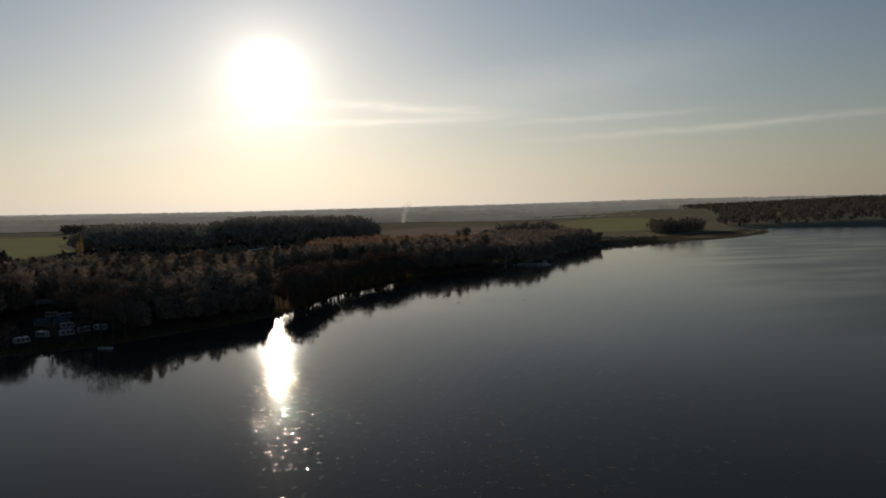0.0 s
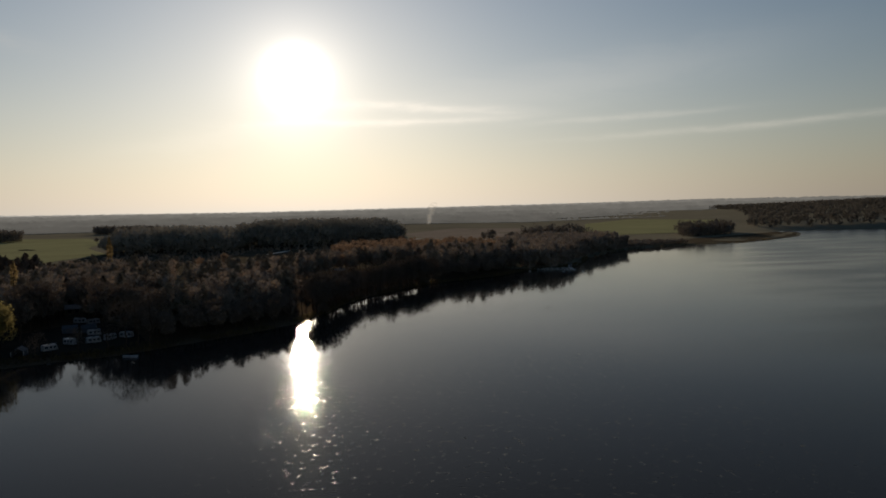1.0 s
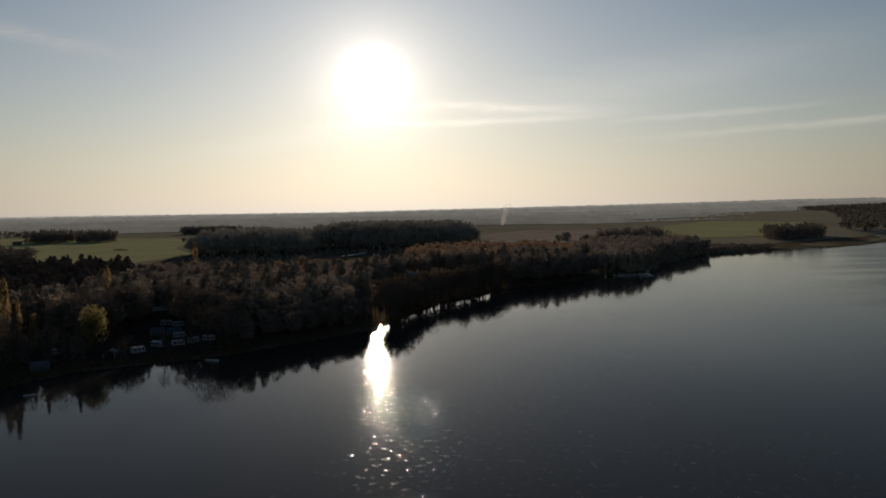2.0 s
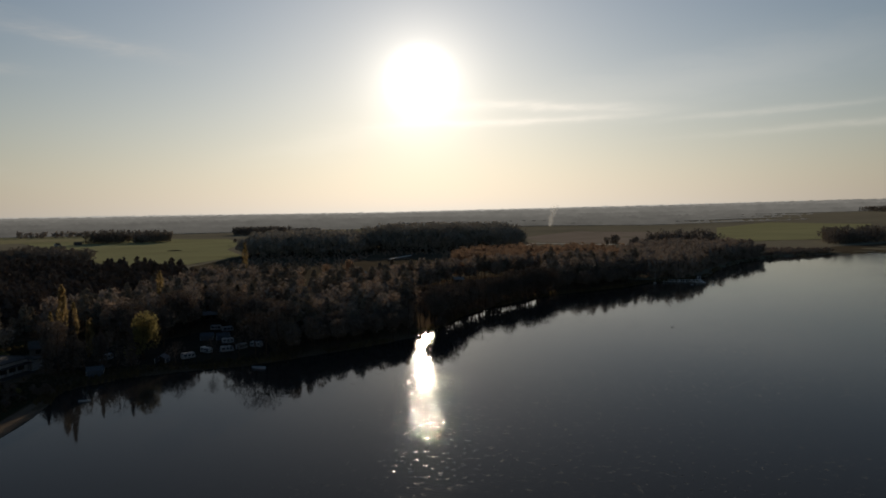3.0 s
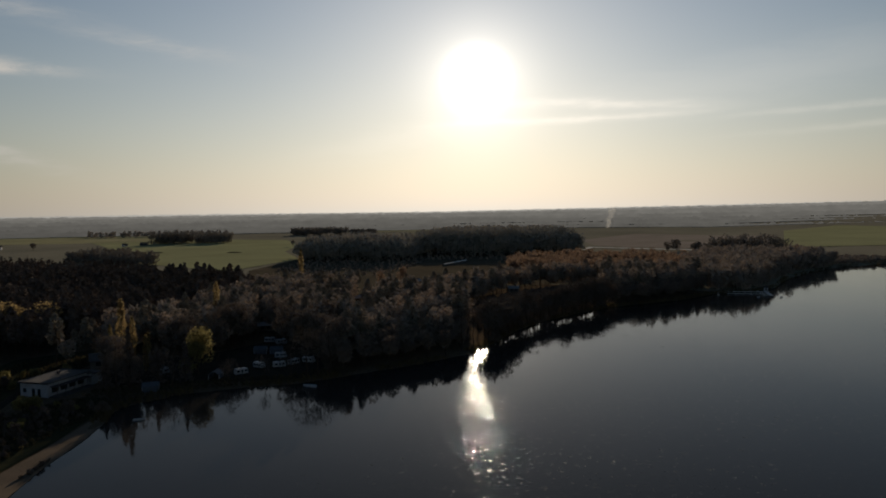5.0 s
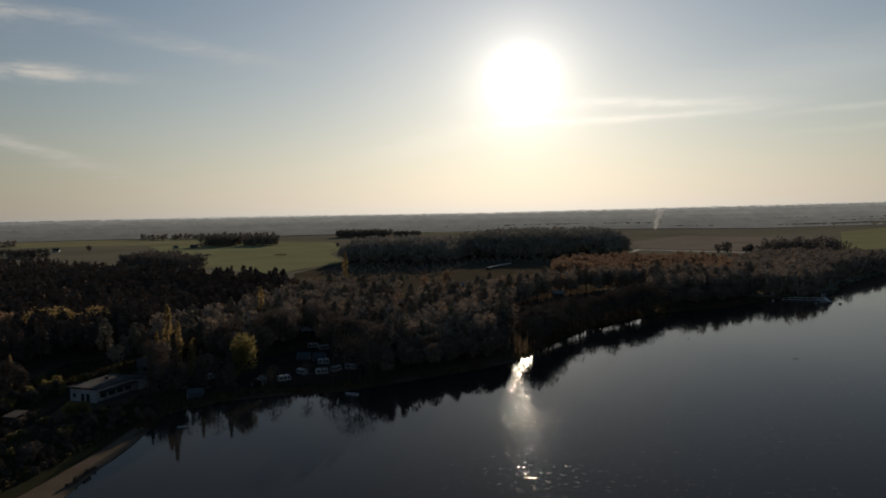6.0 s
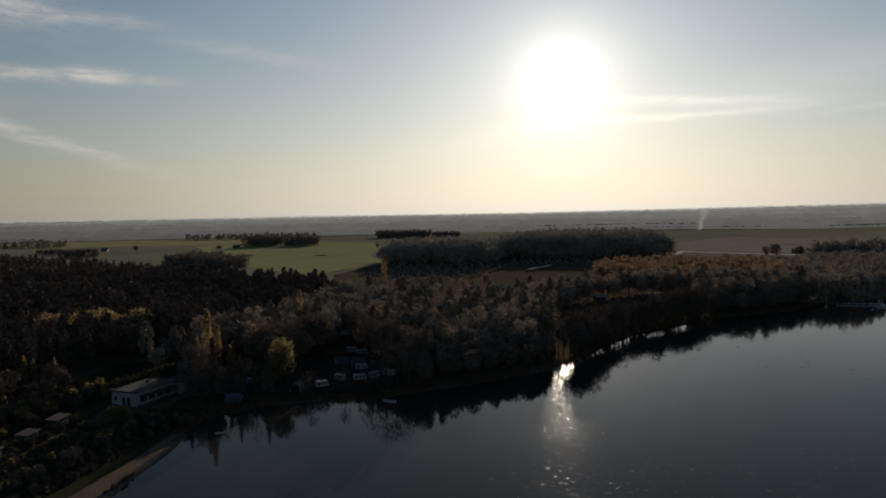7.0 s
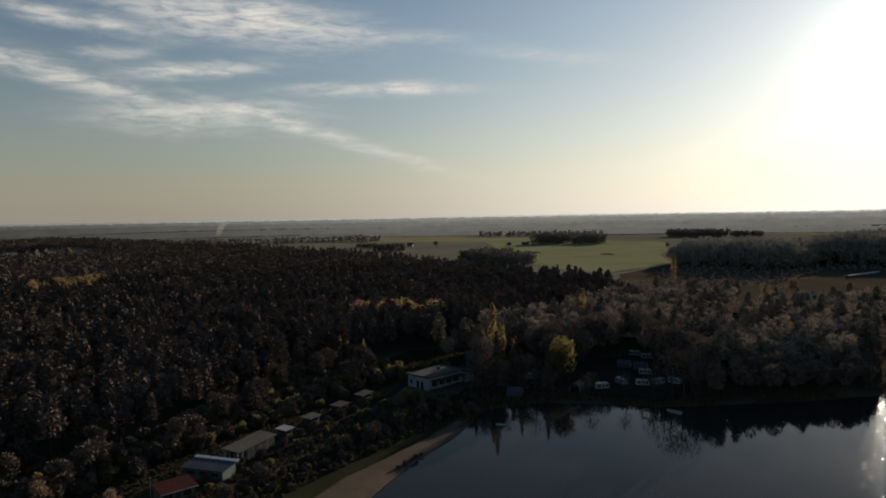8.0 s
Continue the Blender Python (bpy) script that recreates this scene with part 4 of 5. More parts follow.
def build_reeds():
    rng = np.random.default_rng(44)
    shore = LAKE[8:34]
    quads = []
    for a, b in zip(shore[:-1], shore[1:]):
        length = np.hypot(*(b - a))
        n = int(length * 9 if a[1] < 420 else length * 3)
        out = np.array([(b - a)[1], -(b - a)[0]]) / length
        t, off = rng.uniform(0, 1, n), rng.uniform(-3.0, 0.8, n)
        p = a + t[:, None] * (b - a) + off[:, None] * out
        keep = np.sin(p[:, 0] * 0.2) + np.sin(p[:, 1] * 0.27) > -0.9
        quads.append(p[keep])
    p = np.concatenate(quads)
    z = np.maximum(land_height(p), -0.1)
    h, w = rng.uniform(0.6, 1.4, len(p)), rng.uniform(0.1, 0.3, len(p))
    ang = rng.uniform(0, np.pi, len(p))
    d = np.stack([np.cos(ang), np.sin(ang), 0 * ang], 1) * w[:, None]
    lean = np.stack([rng.normal(0, 0.2, len(p)), rng.normal(0, 0.2, len(p)), h], 1)
    base = np.c_[p, z]
    v = np.stack([base - d, base + d, base + d * 0.5 + lean, base - d * 0.5 + lean * 1.06], 1).reshape(-1, 3)
    ob = new("reeds", mesh_from("reeds", v, np.arange(len(v)).reshape(-1, 4), [REED]))
    tagged(ob, "dry brown reeds along the shore", "reeds", kind="stuff")


build_reeds()

# ---- buildings and small things ----


def box(bm, x0, y0, z0, x1, y1, z1):
    m = Matrix.Translation(((x0 + x1) / 2, (y0 + y1) / 2, (z0 + z1) / 2)) @ Matrix.Diagonal((x1 - x0, y1 - y0, z1 - z0, 1))
    return bmesh.ops.create_cube(bm, size=1, matrix=m)["verts"]


def part(name, bm, material, parent, label="", bevel=0.0):
    if bevel:
        bmesh.ops.bevel(bm, geom=bm.edges[:], offset=bevel, segments=2, affect="EDGES")
    me = bpy.data.meshes.new(name)
    bm.to_mesh(me)
    bm.free()
    me.materials.append(material)
    ob = new(name, me)
    ob.parent = parent
    return tagged(ob, label)


def block(name, corners, material, parent, label="", bevel=0.0):
    bm = bmesh.new()
    box(bm, *corners)
    return part(name, bm, material, parent, label, bevel)


def base(name, x, y, turn, label, category, group="", lift=0.0):
    ob = new(name)
    ob.matrix_world = pose(x, y, ground_at(x, y) + lift, 0, 0, turn)
    return tagged(ob, label, category, group)


def window(parent, x0, x1, y, z0, z1, facing=-1, bars=2):
    """A window in a wall that faces along y: frame and panes, the frame proud of the wall."""
    w = block("window", (x0, y - 0.03, z0, x1, y + 0.03, z1), GLASS, parent, "dark window pane")
    bm = bmesh.new()
    f, d = 0.07, 0.06
    for a in ((x0 - f, z0 - f, x1 + f, z0), (x0 - f, z1, x1 + f, z1 + f), (x0 - f, z0, x0, z1), (x1, z0, x1 + f, z1)):
        box(bm, a[0], y - d, a[1], a[2], y + d, a[3])
    for k in range(1, bars):
        c = x0 + (x1 - x0) * k / bars
        box(bm, c - 0.03, y - d, z0, c + 0.03, y + d, z1)
    part("window_frame", bm, TIMBER, w)


def gable_roof(length, width, low, high, over=0.35, thick=0.14):
    """A pitched roof with thickness, its ridge along x."""
    bm = bmesh.new()
    l, w = length / 2 + over, width / 2 + over
    for s in (-1, 1):
        drop = (high - low) / (width / 2) * over
        pts = [(-l, s * w, low - drop), (l, s * w, low - drop), (l, 0, high), (-l, 0, high)]
        vs = [bm.verts.new(p) for p in pts] + [bm.verts.new((p[0], p[1], p[2] + thick)) for p in pts]
        for f in ((0, 1, 2, 3), (7, 6, 5, 4), (0, 4, 5, 1), (1, 5, 6, 2), (2, 6, 7, 3), (3, 7, 4, 0)):
            bm.faces.new([vs[i] for i in f])
    bmesh.ops.recalc_face_normals(bm, faces=bm.faces)
    return bm


def gabled_walls(length, width, low, high):
    bm = bmesh.new()
    l, w = length / 2, width / 2
    ring = [(-w, -0.3), (w, -0.3), (w, low), (0, high), (-w, low)]
    a = [bm.verts.new((-l, y, z)) for y, z in ring]
    b = [bm.verts.new((l, y, z)) for y, z in ring]
    bm.faces.new(a)
    bm.faces.new(b[::-1])
    for i in range(5):
        bm.faces.new((a[i], b[i], b[(i + 1) % 5], a[(i + 1) % 5]))
    bmesh.ops.recalc_face_normals(bm, faces=bm.faces)
    return bm


def build_clubhouse():
    h = base("clubhouse", -116.3, 176.6, -12, "long white clubhouse with a flat grey roof beside the beach", "house")
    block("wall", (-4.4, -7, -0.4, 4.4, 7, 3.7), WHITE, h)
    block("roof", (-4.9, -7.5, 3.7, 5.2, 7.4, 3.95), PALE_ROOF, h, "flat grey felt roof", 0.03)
    block("fascia", (-4.92, -7.54, 3.55, 5.22, -7.46, 3.98), DARK_ROOF, h)
    block("parapet", (-4.9, 7.4, 3.6, 5.2, 7.6, 4.15), PALE_ROOF, h)
    block("canopy", (4.4, -6.2, 2.55, 6.6, 6.6, 2.72), DARK_ROOF, h, "dark canopy over the lakeside front")
    for y in (-5.8, -2.9, 0, 2.9, 5.8):
        block("post", (6.3, y - 0.06, -0.3, 6.42, y + 0.06, 2.55), TIMBER, h)
    block("terrace", (4.4, -6.5, -0.4, 7.2, 6.8, 0.12), PALE_ROOF, h)
    block("terrace_rail", (7.05, -6.5, 0.85, 7.12, 6.8, 0.95), TIMBER, h)
    for y in (-5.6, -2.6, 0.4, 3.4):
        block("window", (4.38, y, 0.9, 4.46, y + 2.2, 2.2), GLASS, h, "wide dark window")
    window(h, -3.4, -2.5, -7.02, 1.1, 2.1, bars=2)
    for x in (-0.6, 1.2):
        d = block("door", (x, -7.06, -0.1, x + 0.95, -6.98, 2.1), GLASS, h, "dark glazed door")
        block("door_frame", (x - 0.08, -7.05, 2.1, x + 1.03, -6.97, 2.2), TIMBER, d)
    block("annex", (0.5, 7.6, -0.4, 5.4, 11.4, 3.0), WHITE, h, "lower white annex")
    block("annex_roof", (0.2, 7.6, 3.0, 6.0, 11.8, 3.18), PALE_ROOF, h)
    block("chimney", (-1.2, 2.0, 3.95, -0.6, 2.6, 4.7), DARK_ROOF, h)


def build_kiosk(x, y, turn, length, width, high, roof, label, wall=DARK_ROOF):
    k = base("beach_kiosk", x, y, turn, label, "kiosk", "kiosks along the path")
    block("wall", (-length / 2, -width / 2, -0.3, length / 2, width / 2, high), wall, k)
    bm = bmesh.new()
    vs = box(bm, -length / 2 - 0.4, -width / 2 - 0.5, high, length / 2 + 0.4, width / 2 + 0.5, high + 0.14)
    for v in vs:
        v.co.z += 0.07 * (v.co.y + width / 2)
    part("roof", bm, roof, k)
    block("counter", (-length * 0.35, -width / 2 - 0.35, 0.95, length * 0.35, -width / 2, 1.02), TIMBER, k)
    block("hatch", (-length * 0.33, -width / 2 - 0.03, 1.05, length * 0.33, -width / 2 + 0.02, 1.95), GLASS, k, "dark serving hatch")
    block("door", (length / 2 - 0.02, -0.45, -0.1, length / 2 + 0.04, 0.45, 1.95), DARK_ROOF, k)


def build_long_shed():
    s = base("boat_shed", -116.6, 104.8, 101, "long teal boat shed with a pale tin roof and open end", "shed")
    block("wall", (-3, -1.8, -0.3, 6.2, 1.8, 2.5), TEAL, s)
    bm = bmesh.new()
    vs = box(bm, -6.6, -2.3, 2.55, 6.6, 2.3, 2.68)
    for v in vs:
        v.co.z += 0.1 * (v.co.y + 2.3)
    part("roof", bm, PALE_ROOF, s)
    for x in (-6.3, -4.7, -3.1):
        for y in (-1.7, 1.7):
            block("post", (x - 0.08, y - 0.08, -0.3, x + 0.08, y + 0.08, 2.6), WHITE, s)
    for x in (-2.4, -0.2, 2.0, 4.2):
        block("door", (x, -1.84, 0, x + 1.4, -1.77, 2.1), DARK_ROOF, s)
    for x in np.arange(-2.9, 6.2, 0.8):
        block("batten", (x, -1.87, 0, x + 0.08, -1.8, 2.45), TIMBER, s)


def build_hall():
    h = base("changing_hall", -113.3, 91.6, 14, "low hall with a white-edged blue-grey roof", "shed")
    block("wall", (-4.5, -2.1, -0.3, 4.5, 2.1, 2.3), TEAL, h)
    bm = bmesh.new()
    vs = box(bm, -5.1, -2.6, 2.32, 5.1, 2.6, 2.46)
    for v in vs:
        v.co.z += 0.12 * (v.co.y + 2.6)
    part("roof", bm, TARP, h, "blue-grey sheet roof")
    bm = bmesh.new()
    for x0, x1 in ((-5.1, -1.6), (-1.3, 5.1)):
        vs = box(bm, x0, 1.7, 2.48, x1, 2.7, 2.56)
        for v in vs:
            v.co.z += 0.12 * (v.co.y + 2.6)
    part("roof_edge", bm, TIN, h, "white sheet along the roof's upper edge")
    for x in (-3.6, -0.8, 2.0):
        window(h, x, x + 1.6, -2.12, 1.1, 1.8)


def build_red_house():
    h = base("beach_house", -109.8, 81, 76, "low beach house with a red sheet roof", "house")
    block("wall", (-3.1, -1.8, -0.3, 3.1, 1.8, 2.4), TIMBER, h)
    bm = bmesh.new()
    vs = box(bm, -3.5, -2.5, 2.42, 3.5, 2.2, 2.55)
    for v in vs:
        v.co.z += 0.16 * (v.co.y + 2.5)
    part("roof", bm, RED_ROOF, h, "red sheet roof")
    for x in np.arange(-3.4, 3.3, 0.6):
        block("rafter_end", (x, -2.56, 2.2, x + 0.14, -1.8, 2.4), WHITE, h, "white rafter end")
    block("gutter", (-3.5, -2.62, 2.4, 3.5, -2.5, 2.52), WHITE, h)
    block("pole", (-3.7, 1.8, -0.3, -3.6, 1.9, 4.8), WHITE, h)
    window(h, -2.6, -1.2, -1.82, 1.0, 2.0)
    window(h, 0.9, 2.3, -1.82, 1.0, 2.0)
    block("door", (-0.5, -1.85, -0.1, 0.4, -1.78, 2.0), DARK_ROOF, h)


def build_caravan():
    c = base("caravan", 0, 0, 0, "white touring caravan parked on the campsite", "caravan")
    c.matrix_world = Matrix()
    bm = bmesh.new()
    vs = box(bm, -2.6, -1.1, 0.45, 2.6, 1.1, 2.5)
    for v in vs:
        if v.co.z > 1 and v.co.x > 0:
            v.co.x -= 0.45
        if v.co.z > 1 and v.co.x < 0:
            v.co.x += 0.15
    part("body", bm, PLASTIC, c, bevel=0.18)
    for s in (-1, 1):
        for x0, x1 in ((-2.0, -0.9), (-0.3, 0.5), (1.0, 1.9)):
            w = block("window", (x0, s * 1.1 - 0.02, 1.35, x1, s * 1.1 + 0.02, 1.95), GLASS, c, "dark caravan window")
            block("window_frame", (x0 - 0.05, s * 1.09 - 0.02, 1.3, x1 + 0.05, s * 1.09 + 0.02, 1.35), RUBBER, w)
    block("stripe", (-2.55, -1.115, 0.95, 2.5, 1.115, 1.05), TARP, c, "grey stripe")
    block("roof_hatch", (-0.4, -0.35, 2.5, 0.4, 0.35, 2.6), TARP, c)
    for s in (-1, 1):
        bm = bmesh.new()
        bmesh.ops.create_cone(bm, segments=14, radius1=0.32, radius2=0.32, depth=0.2, cap_ends=True, matrix=pose(0, s * 1.0, 0.32, 90))
        wheel = part("wheel", bm, RUBBER, c)
        bm = bmesh.new()
        bmesh.ops.create_cone(bm, segments=10, radius1=0.17, radius2=0.15, depth=0.22, cap_ends=True, matrix=pose(0, s * 1.0, 0.32, 90))
        part("rim", bm, TIN, wheel)
    block("drawbar", (2.4, -0.06, 0.45, 3.7, 0.06, 0.56), DARK_ROOF, c)
    block("jockey_wheel", (3.3, -0.08, 0.0, 3.46, 0.08, 0.5), RUBBER, c)
    return c


def build_tent(x, y, turn, label):
    t = base("awning_tent", x, y, turn, label, "tent", "awnings on the campsite")
    part("cloth", gable_roof(4.2, 3.0, 1.6, 2.5, 0.15, 0.04), TARP, t)
    for s in (-1, 1):
        block("side_wall", (-2.1, s * 1.5 - 0.02, -0.05, 2.1, s * 1.5 + 0.02, 1.6), TARP, t)
        for x0 in (-2.1, 2.1):
            block("pole", (x0 - 0.03, s * 1.5 - 0.05, -0.05, x0 + 0.03, s * 1.5 + 0.05, 1.62), TIN, t)


def build_cottage(x, y, turn, length, width, low, high, roof, wall, label, group, name="cottage", lift=0.0):
    c = base(name, x, y, turn, label, "house", group, lift)
    part("wall", gabled_walls(length, width, low, high), wall, c)
    part("roof", gable_roof(length, width, low, high + 0.02), roof, c)
    for s in (-1, 1):
        for x0 in (-length * 0.3, length * 0.12):
            block("window", (x0, s * width / 2 - 0.03, 0.9, x0 + length * 0.18, s * width / 2 + 0.03, min(low - 0.2, 2.1)), GLASS, c, "dark window")
    block("door", (-length / 2 - 0.03, -0.45, -0.1, -length / 2 + 0.03, 0.45, 2.0), DARK_ROOF, c)
    block("chimney", (length * 0.2, -0.25, high - 0.5, length * 0.2 + 0.5, 0.25, high + 0.7), DARK_ROOF, c)


def build_boat(x, y, turn, label, z=0.0, size=1.0):
    b = new("rowing_boat")
    b.matrix_world = pose(x, y, z, 0, 0, turn) @ Matrix.Diagonal((size, size, size, 1))
    tagged(b, label, "boat", "boats")
    bm = bmesh.new()
    rows = []
    for k in range(9):
        u = k / 8
        half = 0.78 * math.sin(math.pi * min(1, 0.22 + u * 0.78)) ** 0.7
        px = -2.1 + 4.2 * u
        rise = 0.12 * (2 * u - 1) ** 2
        ring = [(-half, 0.5 + rise), (-half * 0.75, 0.05), (0, -0.12), (half * 0.75, 0.05), (half, 0.5 + rise), (half * 0.88, 0.5 + rise), (half * 0.6, 0.14), (0, 0.02), (-half * 0.6, 0.14), (-half * 0.88, 0.5 + rise)]
        rows.append([bm.verts.new((px, q, w)) for q, w in ring])
    for r0, r1 in zip(rows[:-1], rows[1:]):
        for i in range(10):
            bm.faces.new((r0[i], r0[(i + 1) % 10], r1[(i + 1) % 10], r1[i]))
    bm.faces.new(rows[0])
    bm.faces.new(rows[-1][::-1])
    bmesh.ops.recalc_face_normals(bm, faces=bm.faces)
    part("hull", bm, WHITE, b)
    for px in (-1.3, 0.0, 1.1):
        block("thwart", (px, -0.55, 0.3, px + 0.28, 0.55, 0.34), TIMBER, b)


def build_jetty():
    j = base("jetty", 0, 0, 0, "long timber jetty with a row of mooring booms", "jetty")
    j.matrix_world = pose(136, 398, 0, 0, 0, -12)
    block("deck", (2, -0.7, 0.55, 28, 0.7, 0.7), PALE_WOOD, j, "grey plank deck")
    for x in np.arange(3, 28, 3):
        for y in (-0.6, 0.6):
            block("pile", (x - 0.1, y - 0.1, -1.5, x + 0.1, y + 0.1, 1.0), PALE_WOOD, j)
    block("second_deck", (4, -9.2, 0.45, 27, -8.2, 0.6), PALE_WOOD, j, "lower parallel boom")
    for x in np.arange(5, 27, 4):
        block("pile", (x - 0.1, -8.8, -1.5, x + 0.1, -8.6, 0.9), PALE_WOOD, j)
    block("cross_deck", (25.5, -16, 0.5, 27, 6, 0.66), PALE_WOOD, j)
    for y in (-15, -11, -4.5, 3):
        block("finger", (22, y - 0.3, 0.42, 25.5, y + 0.3, 0.56), PALE_WOOD, j)
        block("pile", (22.1, y - 0.1, -1.5, 22.3, y + 0.1, 1.1), PALE_WOOD, j)


def build_mooring_hut():
    m = base("jetty_hut", 0, 0, 0, "small white hut on the jetty's end", "hut")
    m.matrix_world = pose(163, 397, 0.66, 0, 0, -12)
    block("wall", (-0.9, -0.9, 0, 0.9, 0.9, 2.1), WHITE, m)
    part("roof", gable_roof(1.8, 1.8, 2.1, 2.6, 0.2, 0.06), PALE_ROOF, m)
    block("door", (-0.35, -0.93, 0.02, 0.35, -0.88, 1.8), DARK_ROOF, m)


build_clubhouse()
build_kiosk(-121.5, 139.5, 97, 4.2, 2.2, 2.1, DARK_ROOF, "low kiosk with a dark felt roof by the path")
build_kiosk(-120.3, 127.5, 97, 3.9, 2.2, 2.1, PALE_ROOF, "low kiosk with a pale roof and side store")
build_kiosk(-118.6, 117, 98, 2.6, 2.2, 2.1, OLD_TIN, "small square kiosk with a pale tin roof")
build_kiosk(-123.3, 151.5, 97, 5.0, 2.2, 2.0, DARK_ROOF, "dark low kiosk near the clubhouse")
build_long_shed()
build_hall()
build_red_house()
model = build_caravan()
for x, y, turn in ((-71, 196, 40), (-68, 204, -32), (-65.5, 219, 18), (-62, 205, 25), (-58.5, 209, 62), (-95, 196, 70), (-54.5, 212, -18), (-77, 245, 5), (-72, 242, 34)):
    copy_thing(model, pose(x, y, ground_at(x, y), 0, 0, turn) @ Matrix.Diagonal((0.78, 0.78, 0.78, 1)))
remove_model(model)
for x, y, turn, label in ((-77, 191.5, 95, "pale ridge tent awning beside a caravan"), (-74.5, 226, 10, "long grey awning behind the caravans"), (-69, 226, 10, "long grey awning behind the caravans"), (-90, 178, 20, "low grey awning near the bank")):
    build_tent(x, y, turn, label)
build_cottage(-118.5, 206, 30, 8, 6, 2.6, 4.4, PALE_ROOF, TIMBER, "timber chalet with a pale roof behind the clubhouse", "chalets")
for x, y, turn in CHALETS:
    build_cottage(x, y, turn, 6, 4, 2.4, 3.6, OLD_TIN, TIMBER, "holiday chalet with a dull tin roof among trees", "chalets", lift=0.0)
shed = base("field_shed", -21, 611, 68.5, "very long low field shed with a white roof", "shed")
block("wall", (-25, -1.4, -0.3, 25, 1.4, 1.9), TIMBER, shed)
part("roof", gable_roof(50, 2.8, 1.9, 2.2, 0.1), ROAD, shed)
build_cottage(-681, 950, 20, 9, 6, 3.0, 5.6, DARK_ROOF, WHITE, "white farmhouse with a dark gable roof", "farmhouses", "farmhouse")
build_cottage(-527, 1009, 70, 7, 5, 2.6, 4.6, DARK_ROOF, WHITE, "white farmhouse with a dark gable roof", "farmhouses", "farmhouse")
build_cottage(-508, 1030, 10, 10, 6, 2.8, 4.8, PALE_ROOF, TIMBER, "grey barn near the meadow copse", "farmhouses", "barn")
rng = np.random.default_rng(77)
for k in range(12):
    x, y = -1060 + rng.uniform(-190, 150), 560 + rng.uniform(-60, 90)
    build_cottage(x, y, rng.uniform(0, 180), rng.uniform(10, 15), 8, 4.5, 9.0, RED_ROOF if k % 3 else DARK_ROOF, TIMBER, "village house with a steep roof beyond the forest", "village houses", "village_house", lift=0.0)


def build_heap(x, y, turn, length):
    """A long low heap of straw and earth, lumpy on top."""
    bm = bmesh.new()
    rows = []
    for i in range(15):
        u = i / 14
        wide, high = 1.9 * math.sin(math.pi * (0.04 + 0.92 * u)) ** 0.5, 1.7 * math.sin(math.pi * (0.04 + 0.92 * u)) ** 0.4
        ring = []
        for k in range(7):
            a = math.pi * k / 6
            lump = 1 + 0.22 * noise.noise((u * 9 + x, k * 0.8, y))
            ring.append(bm.verts.new((length * (u - 0.5), wide * math.cos(a) * lump, high * math.sin(a) * lump - 0.15)))
        rows.append(ring)
    for r0, r1 in zip(rows[:-1], rows[1:]):
        for k in range(6):
            bm.faces.new((r0[k], r1[k], r1[k + 1], r0[k + 1]))
    for ring in (rows[0], rows[-1]):
        bm.faces.new(ring)
    bmesh.ops.recalc_face_normals(bm, faces=bm.faces)
    heap = base("straw_heap", x, y, turn, "long low heap of dark straw on the meadow", "heap", "heaps")
    part("straw", bm, SOIL, heap)


build_heap(-293, 817, -7, 19)
build_heap(-392, 826, 40, 13)


def build_smoke(x, y, z, tall, wide, lean, label, seed):
    """A thin plume of drifting smoke: many faint, ragged puffs."""
    rng = np.random.default_rng(seed)
    bm = bmesh.new()
    for k in range(8):
        u = k / 7
        size = wide * (0.35 + 0.65 * u) * rng.uniform(0.8, 1.1)
        m = Matrix.Translation((lean * u * u * tall + rng.normal(0, wide * 0.12), 0, z + tall * u)) @ pose(0, 0, 0, 0, rng.uniform(-20, 20), 0)
        bmesh.ops.create_icosphere(bm, subdivisions=3, radius=1.0, matrix=m @ Matrix.Diagonal((size, size, tall / 9 * rng.uniform(1.0, 1.5), 1)))
    for v in bm.verts:
        v.co += Vector(noise.noise_vector(v.co * 0.15)) * wide * 0.2
    me = bpy.data.meshes.new("smoke")
    bm.to_mesh(me)
    bm.free()
    me.materials.append(SMOKE)
    ob = new("smoke", me)
    ob.location = (x, y, ground_at(x, y))
    tagged(ob, label, "smoke", kind="stuff")


def smoke_surface():
    m = bpy.data.materials.new("thin_smoke")
    m.use_nodes = True
    tree = m.node_tree
    tree.nodes.clear()
    add, join = link_maker(tree)
    out, mix, clear, haze = add("ShaderNodeOutputMaterial"), add("ShaderNodeMixShader"), add("ShaderNodeBsdfTransparent"), add("ShaderNodeAddShader")
    front, behind = add("ShaderNodeBsdfDiffuse"), add("ShaderNodeBsdfTranslucent")
    for k, n in enumerate((front, behind)):
        n.inputs[0].default_value = (0.45, 0.445, 0.43, 1)
        join(n.outputs[0], haze.inputs[k])
    mix.inputs[0].default_value = 0.06
    join(clear.outputs[0], mix.inputs[1])
    join(haze.outputs[0], mix.inputs[2])
    join(mix.outputs[0], out.inputs[0])
    return m


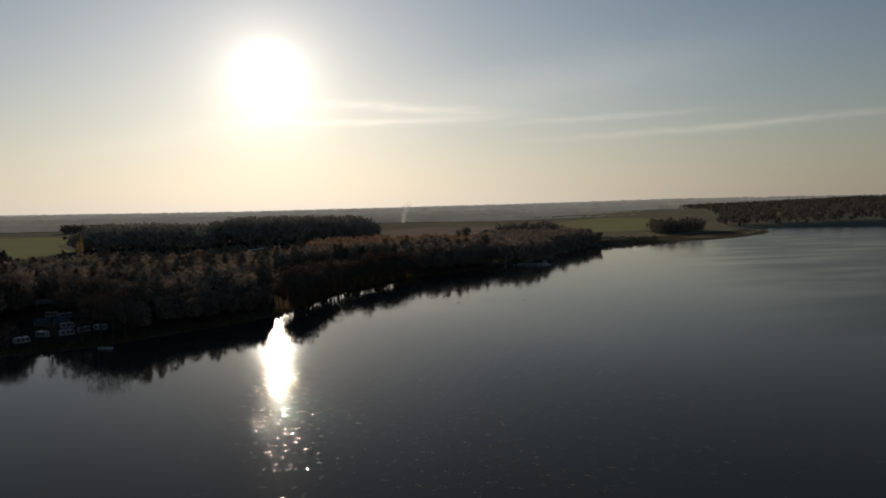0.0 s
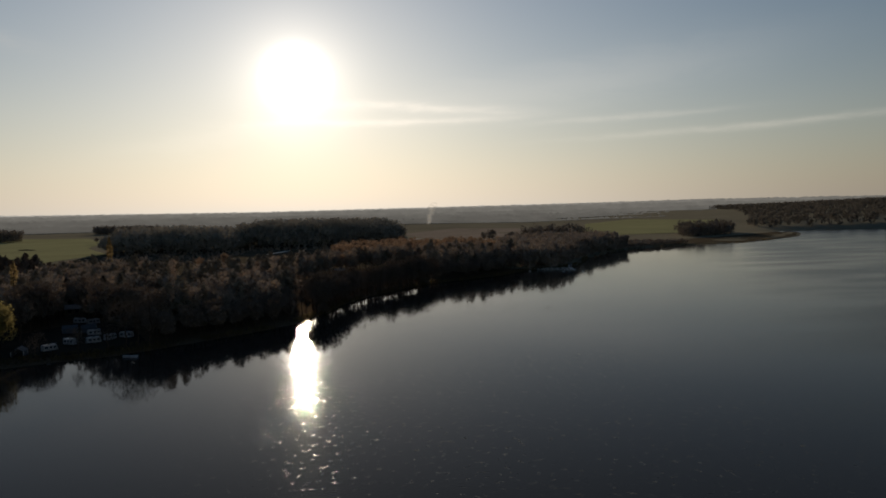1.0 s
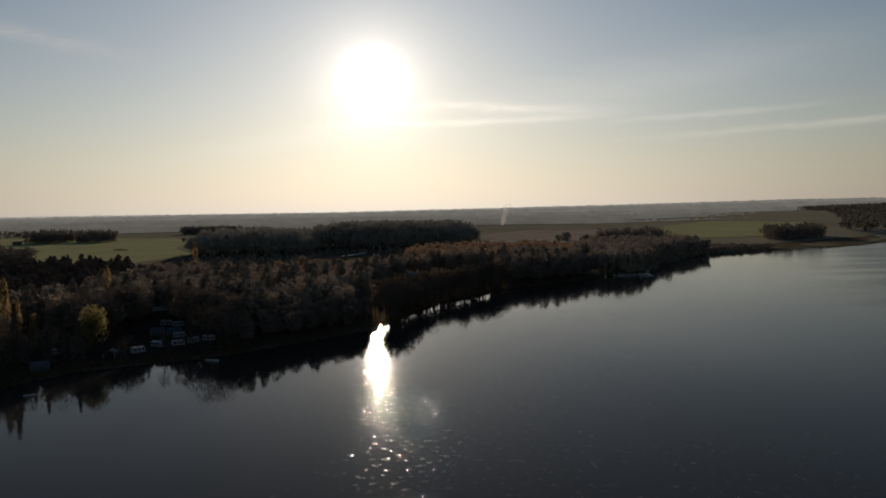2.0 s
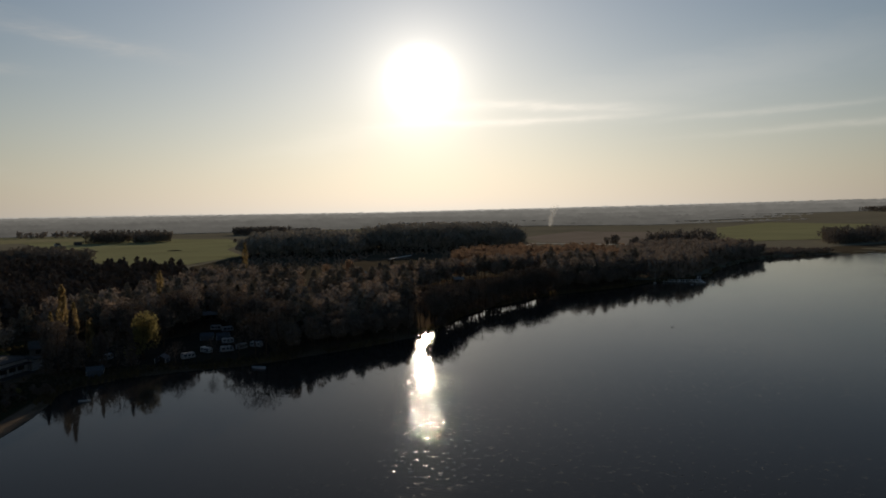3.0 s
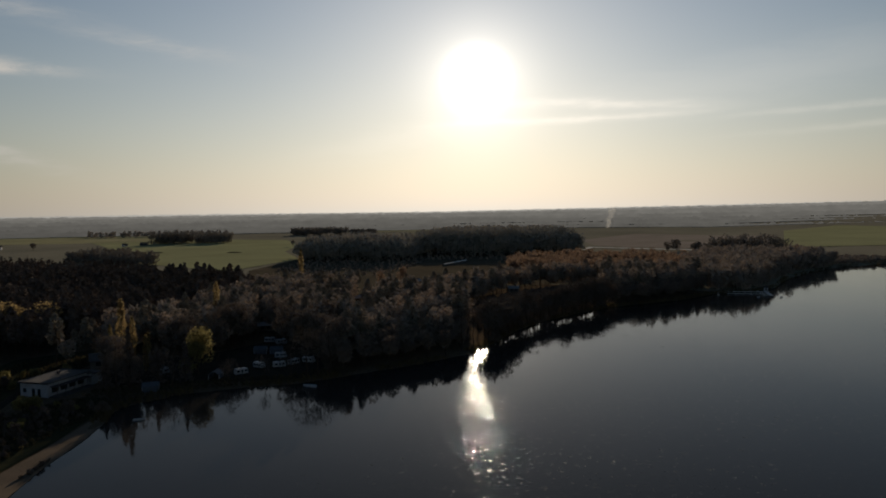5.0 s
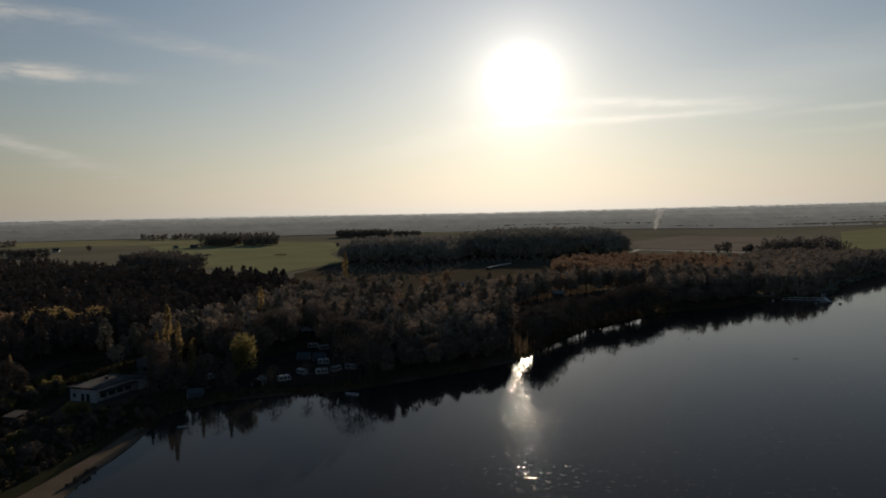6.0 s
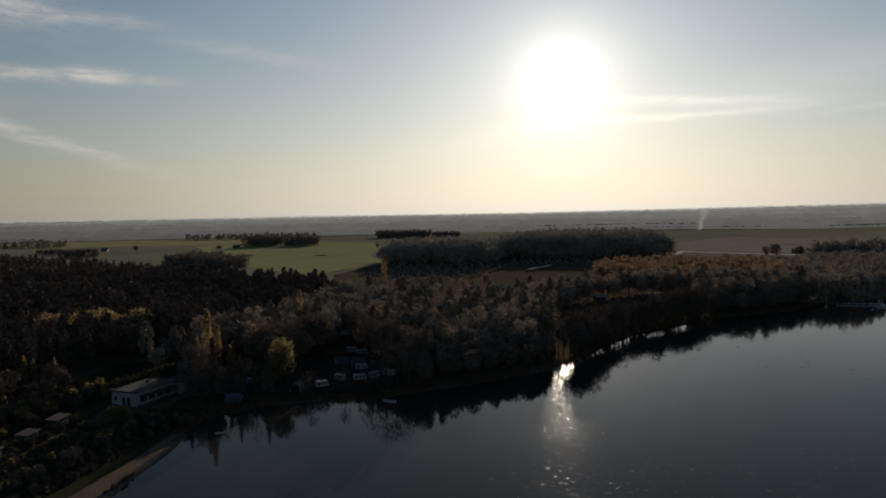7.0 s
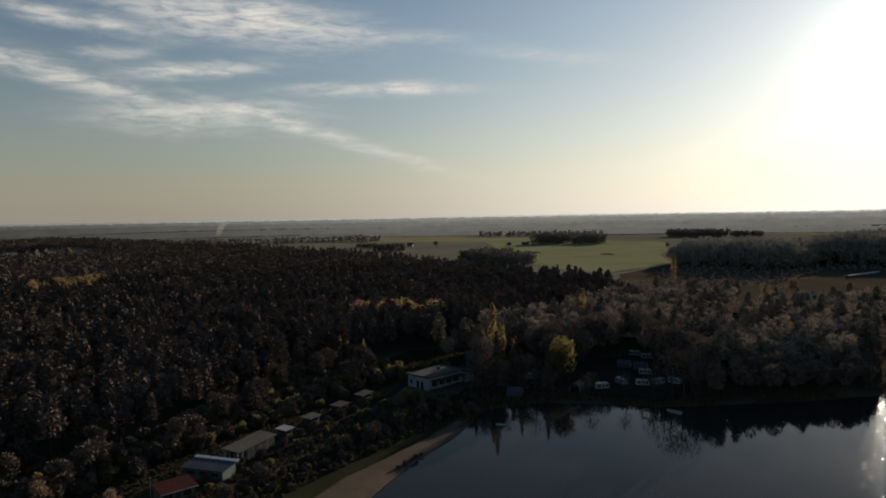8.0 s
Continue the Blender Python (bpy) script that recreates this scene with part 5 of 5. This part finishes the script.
SMOKE = smoke_surface()
build_smoke(292, 1590, 2, 42, 11, 0.25, "thin white smoke rising from the far fields", 701)
build_smoke(-1290, 1056, 14, 26, 12, 0.9, "low white smoke drifting over the far forest", 702)
build_boat(-47.6, 184.6, 160, "white rowing boat moored off the bank")
build_boat(-81, 153, 20, "small pale boat near the beach", size=0.65)
build_boat(150, 374, 60, "dark-shadowed rowing boat off the jetty")
build_boat(161, 372, 70, "dark rowing boat tied at the jetty's end")


def build_dinghy():
    d = new("sailing_dinghy")
    d.matrix_world = pose(133, 386, 0.0, 0, 0, 70)
    tagged(d, "small white sailing dinghy with a bare mast", "boat", "boats")
    bm = bmesh.new()
    vs = box(bm, -2.2, -0.8, -0.1, 2.2, 0.8, 0.6)
    for v in vs:
        if v.co.x > 0:
            v.co.y *= 0.15
        if v.co.z < 0:
            v.co.y *= 0.6
            v.co.x *= 0.85
    part("hull", bm, TIN, d, bevel=0.06)
    block("deck", (-1.9, -0.5, 0.6, 0.6, 0.5, 0.66), TIMBER, d)
    bm = bmesh.new()
    bmesh.ops.create_cone(bm, segments=8, radius1=0.06, radius2=0.035, depth=6.0, cap_ends=True, matrix=pose(0.5, 0, 3.6))
    part("mast", bm, TIN, d)
    block("boom", (-1.8, -0.04, 1.3, 0.5, 0.04, 1.4), TIN, d)


def build_weed():
    """Small dark rafts of floating weed, each a thin ragged dome."""
    rng = np.random.default_rng(91)
    bm = bmesh.new()
    for k in range(15):
        cx, cy = rng.uniform(52, 92), rng.uniform(236, 276)
        rx, ry = rng.uniform(0.3, 0.9), rng.uniform(0.2, 0.4)
        ring = []
        for i in range(9):
            a, lump = 2 * math.pi * i / 9, rng.uniform(0.7, 1.2)
            ring.append(bm.verts.new((cx + rx * lump * math.cos(a), cy + ry * lump * math.sin(a), 0.0)))
        top = bm.verts.new((cx, cy, 0.09))
        for i in range(9):
            bm.faces.new((ring[i], ring[(i + 1) % 9], top))
    me = bpy.data.meshes.new("floating_weed")
    bm.to_mesh(me)
    bm.free()
    me.materials.append(LAWN)
    tagged(new("floating_weed", me), "small dark rafts of weed floating on the lake", "weed", kind="stuff")


build_weed()
build_dinghy()
build_jetty()
build_mooring_hut()
